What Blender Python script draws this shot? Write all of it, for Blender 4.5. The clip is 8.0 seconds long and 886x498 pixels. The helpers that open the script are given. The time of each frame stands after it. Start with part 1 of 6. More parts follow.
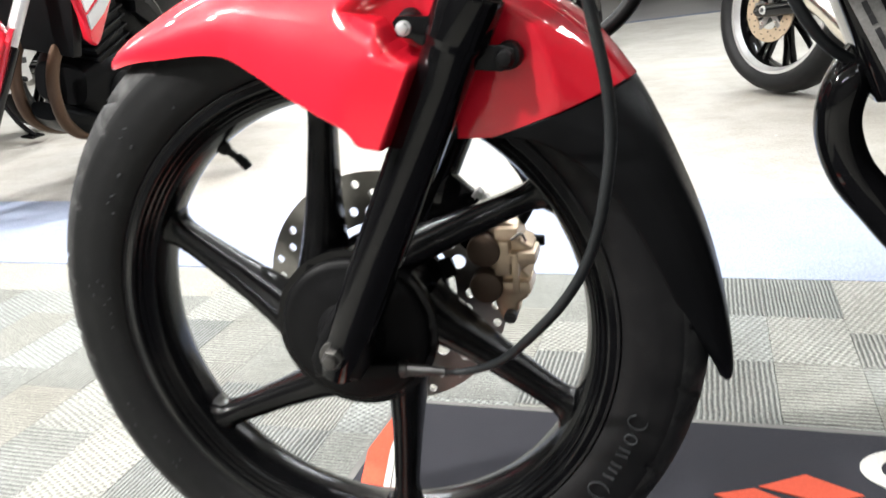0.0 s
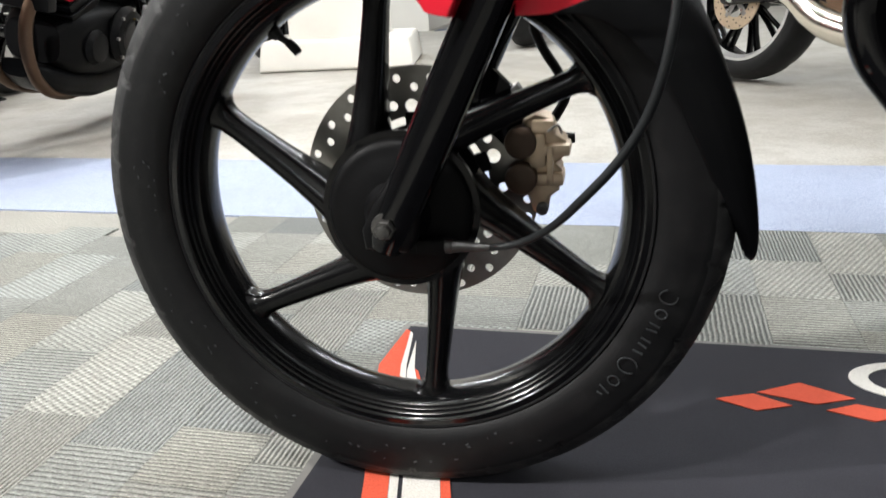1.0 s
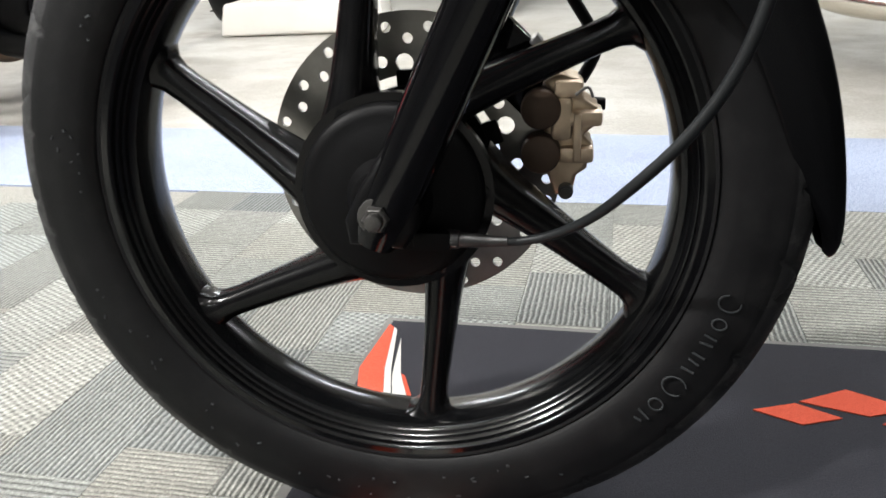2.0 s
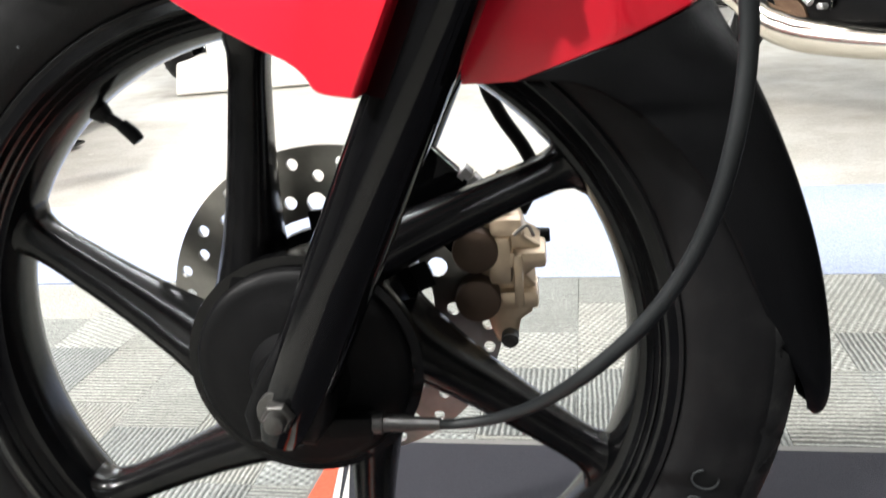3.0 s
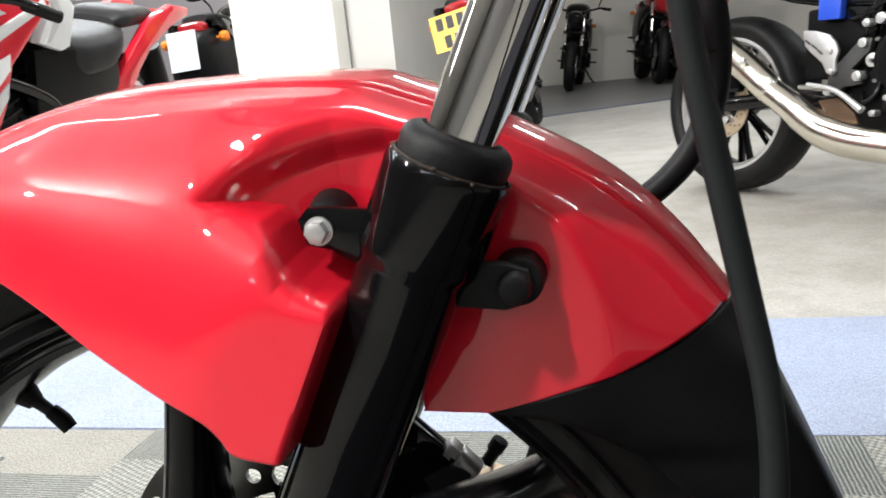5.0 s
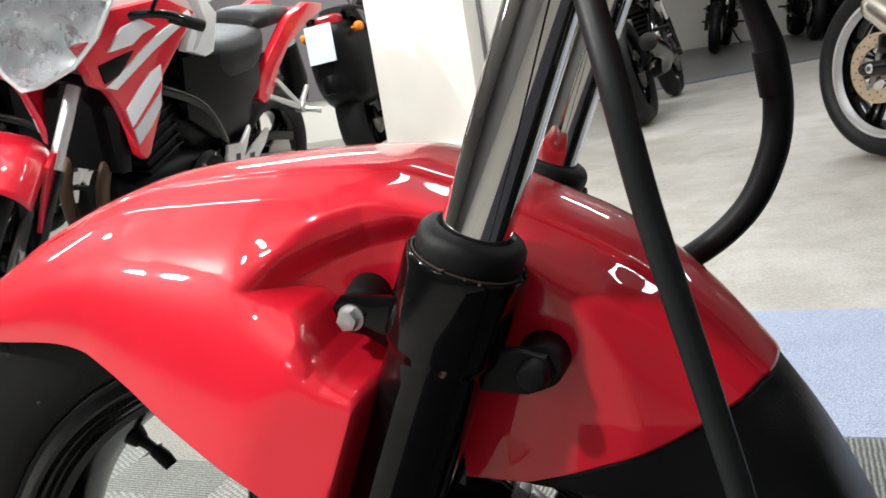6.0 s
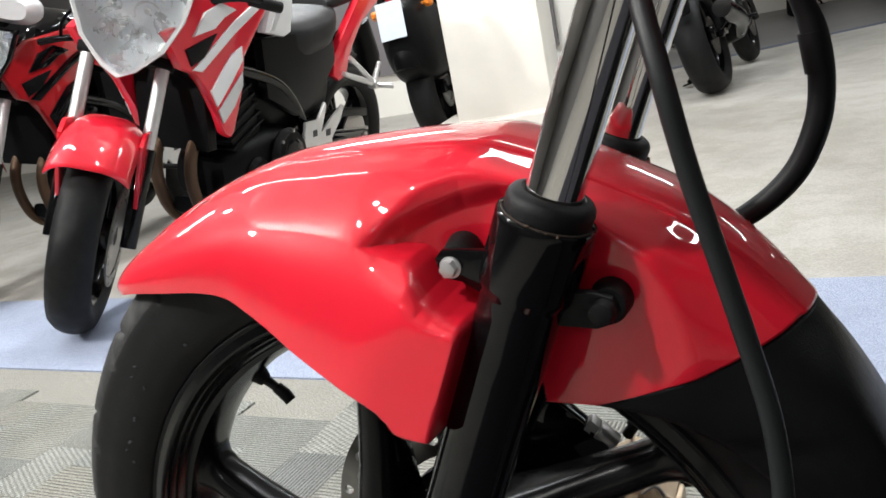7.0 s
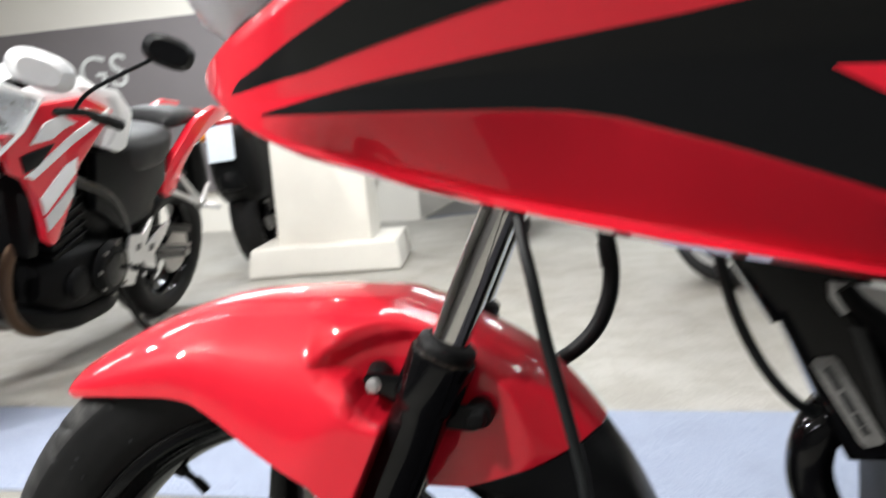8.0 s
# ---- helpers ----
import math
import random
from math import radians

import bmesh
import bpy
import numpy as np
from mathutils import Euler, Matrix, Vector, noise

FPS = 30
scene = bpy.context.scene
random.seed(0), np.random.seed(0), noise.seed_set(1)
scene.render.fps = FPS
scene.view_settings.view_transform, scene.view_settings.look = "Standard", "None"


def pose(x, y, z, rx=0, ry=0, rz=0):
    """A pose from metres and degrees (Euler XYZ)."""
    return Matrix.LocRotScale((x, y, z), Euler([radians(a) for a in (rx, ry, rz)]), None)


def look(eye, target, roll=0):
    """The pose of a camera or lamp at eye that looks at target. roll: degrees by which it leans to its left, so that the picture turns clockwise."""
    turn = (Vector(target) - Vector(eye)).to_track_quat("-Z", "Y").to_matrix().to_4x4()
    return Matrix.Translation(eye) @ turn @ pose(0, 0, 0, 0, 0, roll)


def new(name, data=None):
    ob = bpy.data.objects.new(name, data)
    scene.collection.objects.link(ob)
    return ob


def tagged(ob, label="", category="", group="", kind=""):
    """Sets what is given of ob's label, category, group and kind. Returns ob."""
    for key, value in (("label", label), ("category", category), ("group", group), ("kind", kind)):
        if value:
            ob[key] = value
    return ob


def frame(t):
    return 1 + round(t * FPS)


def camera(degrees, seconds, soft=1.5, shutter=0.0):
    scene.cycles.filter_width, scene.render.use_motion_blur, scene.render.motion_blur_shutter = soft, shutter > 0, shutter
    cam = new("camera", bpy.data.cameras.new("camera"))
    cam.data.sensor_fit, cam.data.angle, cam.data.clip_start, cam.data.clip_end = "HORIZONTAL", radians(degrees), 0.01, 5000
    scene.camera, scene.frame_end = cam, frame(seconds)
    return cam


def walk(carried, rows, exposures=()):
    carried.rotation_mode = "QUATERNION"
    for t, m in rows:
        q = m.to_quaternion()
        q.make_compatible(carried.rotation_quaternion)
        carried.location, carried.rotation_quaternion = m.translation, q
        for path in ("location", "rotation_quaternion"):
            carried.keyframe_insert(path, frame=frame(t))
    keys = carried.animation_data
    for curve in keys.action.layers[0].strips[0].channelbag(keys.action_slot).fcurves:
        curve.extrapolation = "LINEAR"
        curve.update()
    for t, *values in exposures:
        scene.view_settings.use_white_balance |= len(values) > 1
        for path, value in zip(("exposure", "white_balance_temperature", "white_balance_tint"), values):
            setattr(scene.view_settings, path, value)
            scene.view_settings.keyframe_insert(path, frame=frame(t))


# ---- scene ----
cam = camera(57.0, 8.0, soft=1.6, shutter=0.35)
# seconds, eye x y z, yaw, pitch, roll
ROWS = [
    (0.0, 0.2512, -0.6398, 0.585, 15.342, -18.897, -5.435),
    (0.5, 0.2047, -0.745, 0.5589, 12.95, -19.277, -3.539),
    (1.0, 0.1793, -0.7223, 0.5042, 11.649, -19.183, -2.932),
    (1.2, 0.1627, -0.696, 0.4774, 10.996, -19.401, -2.736),
    (2.3, 0.1222, -0.5351, 0.4709, 8.612, -21.728, -2.638),
    (2.5, 0.1314, -0.5054, 0.4891, 8.262, -21.697, -3.854),
    (3.0, 0.1468, -0.4669, 0.5218, 7.401, -19.185, -4.582),
    (3.5, 0.1555, -0.4291, 0.5595, 8.26, -18.061, -5.342),
    (4.0, 0.1506, -0.4015, 0.5925, 8.559, -16.308, -5.981),
    (4.5, 0.1553, -0.3802, 0.5946, 8.448, -13.755, -6.022),
    (4.7, 0.1626, -0.3682, 0.5973, 8.691, -13.278, -5.699),
    (5.8, 0.2261, -0.3454, 0.6413, 19.623, -13.937, -9.123),
    (6.0, 0.2299, -0.3446, 0.6455, 21.099, -13.972, -9.682),
    (6.5, 0.2493, -0.3624, 0.6488, 24.471, -14.432, -11.186),
    (7.0, 0.2475, -0.4102, 0.6578, 26.405, -14.919, -11.54),
    (7.5, 0.2468, -0.4784, 0.676, 23.355, -15.465, -9.452),
    (8.0, 0.2422, -0.5976, 0.7186, 11.156, -8.263, -4.639),
]


def eye_pose(x, y, z, yaw, pitch, roll):
    """Yaw to the left from +y, pitch up, roll about the line of sight."""
    return Matrix.Translation((x, y, z)) @ pose(0, 0, 0, 0, 0, yaw) @ pose(0, 0, 0, 90 + pitch) @ pose(0, 0, 0, 0, 0, roll)


# the phone brightens its picture at first and again in the middle
EXPOSURES = [(0.0, 1.0), (0.5, 0.47), (1.0, 0.44), (2.3, 0.64), (3.0, 1.0), (3.5, 1.0), (4.5, 0.74), (6.0, 0.15), (6.5, 0.16), (7.0, 0.15), (7.5, -0.2), (8.0, 0.15)]
walk(cam, [(t, eye_pose(*r)) for t, *r in ROWS], EXPOSURES)

# ---------------------------------------------------------------- light
world = bpy.data.worlds.new("world")
scene.world = world
world.use_nodes = True
world.node_tree.nodes["Background"].inputs["Color"].default_value = (0.9, 0.95, 1.0, 1)
world.node_tree.nodes["Background"].inputs["Strength"].default_value = 0.05

CEILING = 2.75


def area_lamp(name, place, sx, sy, watts, colour=(0.93, 0.97, 1.0)):
    data = bpy.data.lights.new(name, "AREA")
    data.shape, data.size, data.size_y, data.energy, data.color = "RECTANGLE", sx, sy, watts, colour
    ob = new(name, data)
    ob.matrix_world = Matrix.Translation(place)
    return ob


BATTENS = [(-1.6, -3.9, 32), (1.6, -3.9, 16), (-2.3, 1.35, 26), (0.15, 1.35, 21.5), (2.6, 1.35, 20),
           (-2.6, 4.4, 74), (0.6, 4.6, 50), (3.4, 4.6, 24), (0.9, 8.6, 12), (-4.6, 1.35, 22), (4.6, 8.6, 5)]
for bx, by, watts in BATTENS:
    area_lamp("strip_lamp", (bx, by, CEILING - 0.105), 1.5, 0.1, watts)
# small ceiling spotlights: place, aim, power
SPOTS = [((-0.62, -1.17, 2.5), (0.05, 0.0, 0.5), 36), ((-2.8, -1.3, 2.5), (0.0, 0.0, 0.5), 112), ((-2.9, 0.5, 2.5), (0.0, 0.2, 0.4), 15), ((-1.0, 1.9, 2.5), (-1.3, 3.7, 0.9), 42)]
for at, aim, watts in SPOTS:
    lamp = area_lamp("spot_lamp", at, 0.13, 0.13, watts, (1.0, 0.985, 0.96))
    lamp.data.shape = "DISK"
    lamp.matrix_world = look(at, aim)

# ---------------------------------------------------------------- materials
def nodes_of(name):
    m = bpy.data.materials.new(name)
    m.use_nodes = True
    nt = m.node_tree
    return m, nt, nt.nodes["Principled BSDF"]


def noise_node(nt, scale, detail=4.0, rough=0.6, vector=None):
    n = nt.nodes.new("ShaderNodeTexNoise")
    n.inputs["Scale"].default_value, n.inputs["Detail"].default_value, n.inputs["Roughness"].default_value = scale, detail, rough
    if vector:
        nt.links.new(vector, n.inputs["Vector"])
    return n


def ramp_node(nt, fac, stops):
    r = nt.nodes.new("ShaderNodeValToRGB")
    els = r.color_ramp.elements
    while len(els) < len(stops):
        els.new(0.5)
    for e, (at, col) in zip(els, stops):
        e.position, e.color = at, (*col, 1) if len(col) == 3 else col
    nt.links.new(fac, r.inputs["Fac"])
    return r


def mix_node(nt, fac, a, b, mode="MIX"):
    m = nt.nodes.new("ShaderNodeMix")
    m.data_type, m.blend_type = "RGBA", mode
    for key, v in ((0, fac), (6, a), (7, b)):
        if isinstance(v, (int, float)):
            m.inputs[key].default_value = v
        elif isinstance(v, tuple):
            m.inputs[key].default_value = (*v, 1)
        else:
            nt.links.new(v, m.inputs[key])
    return m.outputs[2]


def place_of(nt):
    g = nt.nodes.new("ShaderNodeNewGeometry")
    return g.outputs["Position"]


def bump_to(nt, b, height, strength, distance=0.001):
    n = nt.nodes.new("ShaderNodeBump")
    n.inputs["Strength"].default_value, n.inputs["Distance"].default_value = strength, distance
    nt.links.new(height, n.inputs["Height"])
    nt.links.new(n.outputs["Normal"], b.inputs["Normal"])


def plain(name, colour, rough=0.5, metal=0.0, vary=0.15, scale=25.0, bump=0.1, coat=0.0, fine=220.0, dust=0.0, spec=0.5):
    """A surface with tone variation at two scales, uneven gloss and fine relief."""
    m, nt, b = nodes_of(name)
    p = place_of(nt)
    big, small = noise_node(nt, scale, vector=p), noise_node(nt, fine, 3, vector=p)
    dark = tuple(c * (1 - vary) for c in colour)
    light = tuple(min(1, c * (1 + vary)) for c in colour)
    c = mix_node(nt, big.outputs["Fac"], dark, light)
    c = mix_node(nt, 0.3 * min(1, vary * 3), c, ramp_node(nt, small.outputs["Fac"], [(0.3, dark), (0.7, light)]).outputs["Color"])
    if dust:
        d = ramp_node(nt, noise_node(nt, scale * 1.7, 6, 0.7, p).outputs["Fac"], [(0.48, (0, 0, 0)), (0.75, (dust, dust, dust))])
        c = mix_node(nt, d.outputs["Color"], c, (0.35, 0.34, 0.32))
    nt.links.new(c, b.inputs["Base Color"])
    r = nt.nodes.new("ShaderNodeMapRange")
    r.inputs["To Min"].default_value, r.inputs["To Max"].default_value = max(0.02, rough * 0.8), min(1, rough * 1.2)
    nt.links.new(big.outputs["Fac"], r.inputs["Value"])
    nt.links.new(r.outputs["Result"], b.inputs["Roughness"])
    b.inputs["Metallic"].default_value = metal
    b.inputs["Coat Weight"].default_value = coat
    b.inputs["Coat Roughness"].default_value, b.inputs["Coat IOR"].default_value = 0.02, 1.5
    b.inputs["Specular IOR Level"].default_value = 0.10 if coat >= 0.5 else spec
    if bump:
        bump_to(nt, b, small.outputs["Fac"], bump, 0.0006)
    return m


RED = plain("red_paint", (0.68, 0.012, 0.030), 0.4, 0.0, 0.04, 6, 0.0, coat=1.0)
DARK_RED = plain("dark_red_paint", (0.33, 0.01, 0.014), 0.35, 0.0, 0.08, 8, 0.0, coat=0.8)
WHITE_PAINT = plain("white_paint", (0.78, 0.78, 0.78), 0.35, 0.0, 0.04, 8, 0.0, coat=0.6)
BLACK_PLASTIC = plain("black_plastic", (0.0038, 0.004, 0.0045), 0.36, 0.0, 0.25, 14, 0.5, fine=900, spec=0.11)
BLACK_GLOSS = plain("black_gloss", (0.003, 0.003, 0.0034), 0.06, 0.0, 0.2, 20, 0.0, spec=0.30)
BLACK_DECAL = plain("black_decal", (0.004, 0.0045, 0.005), 0.3, 0.0, 0.1, 10, 0.0, spec=0.25)
WHEEL_BLACK = plain("wheel_black", (0.0025, 0.0025, 0.0028), 0.22, 0.0, 0.3, 30, 0.12, dust=0.012, spec=0.24)
RIM_BLACK = plain("rim_black", (0.0028, 0.0029, 0.0033), 0.17, 0.0, 0.3, 30, 0.10, dust=0.010, spec=0.34)
CAST_BLACK = plain("cast_black", (0.0035, 0.0035, 0.0038), 0.45, 0.0, 0.3, 30, 0.4, spec=0.10)
RUBBER = plain("rubber", (0.004, 0.004, 0.0045), 0.55, 0.0, 0.3, 18, 0.35, fine=700, dust=0.015, spec=0.22)
TREAD = plain("tread_rubber", (0.014, 0.0142, 0.0145), 0.6, 0.0, 0.35, 22, 0.6, fine=500, dust=0.14, spec=0.3)
HOSE = plain("hose_rubber", (0.007, 0.0085, 0.0095), 0.5, 0.0, 0.2, 30, 0.15, spec=0.35)
HOSE_DARK = plain("brake_hose_rubber", (0.0035, 0.0036, 0.004), 0.5, 0.0, 0.2, 30, 0.15, spec=0.18)
STAINLESS = plain("stainless_steel", (0.74, 0.70, 0.62), 0.20, 1.0, 0.06, 14, 0.08)
CHROME = plain("chrome", (0.80, 0.78, 0.76), 0.045, 1.0, 0.03, 20, 0.0)
STEEL = plain("steel", (0.36, 0.35, 0.34), 0.36, 1.0, 0.2, 60, 0.2)
DULL_METAL = plain("dull_metal", (0.08, 0.08, 0.08), 0.45, 0.9, 0.4, 90, 0.4, fine=400)
AXLE_STEEL = plain("axle_steel", (0.11, 0.107, 0.103), 0.40, 0.9, 0.35, 120, 0.4, fine=500)
ALLOY = plain("alloy", (0.62, 0.62, 0.62), 0.38, 0.8, 0.12, 40, 0.2)
SILVER = plain("silver_paint", (0.6, 0.6, 0.61), 0.4, 0.4, 0.08, 30, 0.1)
GOLD = plain("gold_anodised", (0.60, 0.475, 0.34), 0.38, 0.75, 0.2, 50, 0.3)
# the caliper's gold with shade put into its colour
SHADED_GOLD = plain("gold_shadow", (0.09, 0.06, 0.042), 0.5, 0.5, 0.2, 50, 0.3)
COPPER = plain("heated_pipe", (0.09, 0.052, 0.03), 0.5, 0.6, 0.35, 12, 0.2)
PALE_PLATE = plain("pale_plate", (0.55, 0.62, 0.70), 0.5, 0.0, 0.12, 40, 0.1)
SEAT = plain("seat_vinyl", (0.012, 0.012, 0.013), 0.5, 0.0, 0.15, 20, 0.5, fine=600, spec=0.25)
WHITE_MARK = plain("white_mark", (0.62, 0.63, 0.62), 0.75, 0.0, 0.3, 200, 0.0)
CHALK = plain("chalk_mark", (0.034, 0.038, 0.040), 0.85, 0.0, 0.5, 260, 0.0)
YELLOW = plain("yellow_plate", (0.85, 0.52, 0.02), 0.35, 0.0, 0.05, 10, 0.0)
BLUE_PLASTIC = plain("blue_plastic", (0.02, 0.07, 0.5), 0.35, 0.0, 0.1, 10, 0.0)
AMBER = plain("amber_lens", (0.7, 0.2, 0.02), 0.2, 0.0, 0.1, 20, 0.0)
STICKER = plain("sticker", (0.25, 0.245, 0.235), 0.55, 0.0, 0.5, 120, 0.2, fine=500)
INK = plain("ink", (0.03, 0.03, 0.032), 0.6, 0.0, 0.3, 100, 0.0)
# unseen wall behind the camera, dark so that gloss surfaces reflect little
SOUTH_WALL = plain("unseen_wall", (0.20, 0.195, 0.19), 0.8, 0.0, 0.08, 2, 0.3)
PLASTER = plain("white_plaster", (0.8, 0.77, 0.71), 0.75, 0.0, 0.05, 3, 0.5, fine=90)
STONE_WHITE = plain("painted_stone", (0.82, 0.79, 0.73), 0.7, 0.0, 0.06, 8, 0.8, fine=60)
WALL_GREY = plain("dark_board", (0.17, 0.155, 0.16), 0.7, 0.0, 0.1, 3, 0.2)
CEIL = plain("ceiling_paint", (0.80, 0.79, 0.77), 0.8, 0.0, 0.08, 2, 0.3)
HALL_WALL = plain("hall_wall", (0.45, 0.44, 0.42), 0.8, 0.0, 0.08, 2, 0.3)
RUST_FLAKE = plain("rust_flake", (0.06, 0.036, 0.023), 0.8, 0.1, 0.5, 200, 0.3)
RUST = plain("rusty_wire", (0.03, 0.019, 0.013), 0.7, 0.3, 0.4, 120, 0.3)
LAMP_BODY = plain("lamp_housing", (0.75, 0.75, 0.74), 0.4, 0.2, 0.05, 10, 0.0)


def disc_steel():
    m, nt, b = nodes_of("disc_steel")
    p = place_of(nt)
    n = noise_node(nt, 40, vector=p)
    nt.links.new(ramp_node(nt, n.outputs["Fac"], [(0.3, (0.24, 0.235, 0.225)), (0.7, (0.34, 0.33, 0.31))]).outputs["Color"], b.inputs["Base Color"])
    b.inputs["Metallic"].default_value, b.inputs["Roughness"].default_value = 1.0, 0.32
    b.inputs["Anisotropic"].default_value = 0.6
    return m


DISC = disc_steel()


def glass(name, colour=(0.9, 0.93, 0.95), rough=0.03):
    m, nt, b = nodes_of(name)
    b.inputs["Base Color"].default_value = (*colour, 1)
    b.inputs["Transmission Weight"].default_value, b.inputs["Roughness"].default_value, b.inputs["IOR"].default_value = 1.0, rough, 1.45
    return m


LENS = glass("clear_lens", (0.97, 0.985, 1.0), 0.01)
MIRROR_FACET = plain("lamp_reflector", (0.90, 0.93, 0.96), 0.28, 0.65, 0.03, 20, 0.0)


def concrete():
    m, nt, b = nodes_of("concrete_floor")
    p = place_of(nt)
    big, mid, fine = noise_node(nt, 0.8, 5, 0.65, p), noise_node(nt, 5, 6, 0.7, p), noise_node(nt, 160, 3, 0.6, p)
    c = ramp_node(nt, big.outputs["Fac"], [(0.3, (0.30, 0.285, 0.255)), (0.55, (0.41, 0.395, 0.36)), (0.75, (0.46, 0.45, 0.415))]).outputs["Color"]
    stain = ramp_node(nt, mid.outputs["Fac"], [(0.42, (0.62, 0.58, 0.5)), (0.56, (1, 1, 1))])
    c = mix_node(nt, 0.55, c, mix_node(nt, 1.0, c, stain.outputs["Color"], "MULTIPLY"))
    c = mix_node(nt, 0.25, c, ramp_node(nt, fine.outputs["Fac"], [(0.35, (0.25, 0.24, 0.22)), (0.65, (0.6, 0.58, 0.54))]).outputs["Color"])
    fleck = ramp_node(nt, noise_node(nt, 9, 6, 0.75, p).outputs["Fac"], [(0.66, (0, 0, 0)), (0.70, (0.75, 0.75, 0.75))])
    c = mix_node(nt, fleck.outputs["Color"], c, (0.62, 0.61, 0.58))
    scuff = ramp_node(nt, noise_node(nt, 2.3, 6, 0.7, p).outputs["Fac"], [(0.56, (0, 0, 0)), (0.72, (0.55, 0.55, 0.55))])
    c = mix_node(nt, scuff.outputs["Color"], c, (0.20, 0.165, 0.125))
    nt.links.new(c, b.inputs["Base Color"])
    r = nt.nodes.new("ShaderNodeMapRange")
    r.inputs["To Min"].default_value, r.inputs["To Max"].default_value = 0.38, 0.65
    nt.links.new(mid.outputs["Fac"], r.inputs["Value"])
    nt.links.new(r.outputs["Result"], b.inputs["Roughness"])
    bump_to(nt, b, fine.outputs["Fac"], 0.25, 0.001)
    return m


CONCRETE = concrete()
DARK_FLOOR = plain("dark_floor_paint", (0.17, 0.168, 0.165), 0.4, 0.0, 0.25, 1.6, 0.3, fine=60)
SEAM_BLUE = plain("blue_floor_tape", (0.10, 0.115, 0.16), 0.6, 0.0, 0.3, 6, 0.2)


def speckled(name, low, high, scale=420):
    """Short-pile carpet of mixed yarns."""
    m, nt, b = nodes_of(name)
    p = place_of(nt)
    yarn, wide = noise_node(nt, scale, 2, 0.7, p), noise_node(nt, 4, 4, 0.6, p)
    c = ramp_node(nt, yarn.outputs["Fac"], [(0.36, low), (0.62, high)]).outputs["Color"]
    c = mix_node(nt, 0.5, c, mix_node(nt, 1.0, c, ramp_node(nt, wide.outputs["Fac"], [(0.3, (0.68, 0.68, 0.68)), (0.7, (1, 1, 1))]).outputs["Color"], "MULTIPLY"))
    nt.links.new(c, b.inputs["Base Color"])
    b.inputs["Roughness"].default_value = 0.95
    bump_to(nt, b, yarn.outputs["Fac"], 0.6, 0.002)
    return m


BLUE_CARPET = speckled("blue_carpet", (0.20, 0.245, 0.35), (0.46, 0.51, 0.64))
MAT_BLACK = speckled("mat_pile", (0.012, 0.012, 0.017), (0.030, 0.030, 0.040), 700)
MAT_EDGE = plain("mat_edge", (0.16, 0.155, 0.145), 0.8, 0.0, 0.2, 20, 0.4)
MAT_RED = speckled("mat_red", (0.62, 0.075, 0.035), (0.85, 0.13, 0.065), 700)
MAT_WHITE = speckled("mat_white", (0.62, 0.59, 0.54), (0.86, 0.84, 0.79), 700)


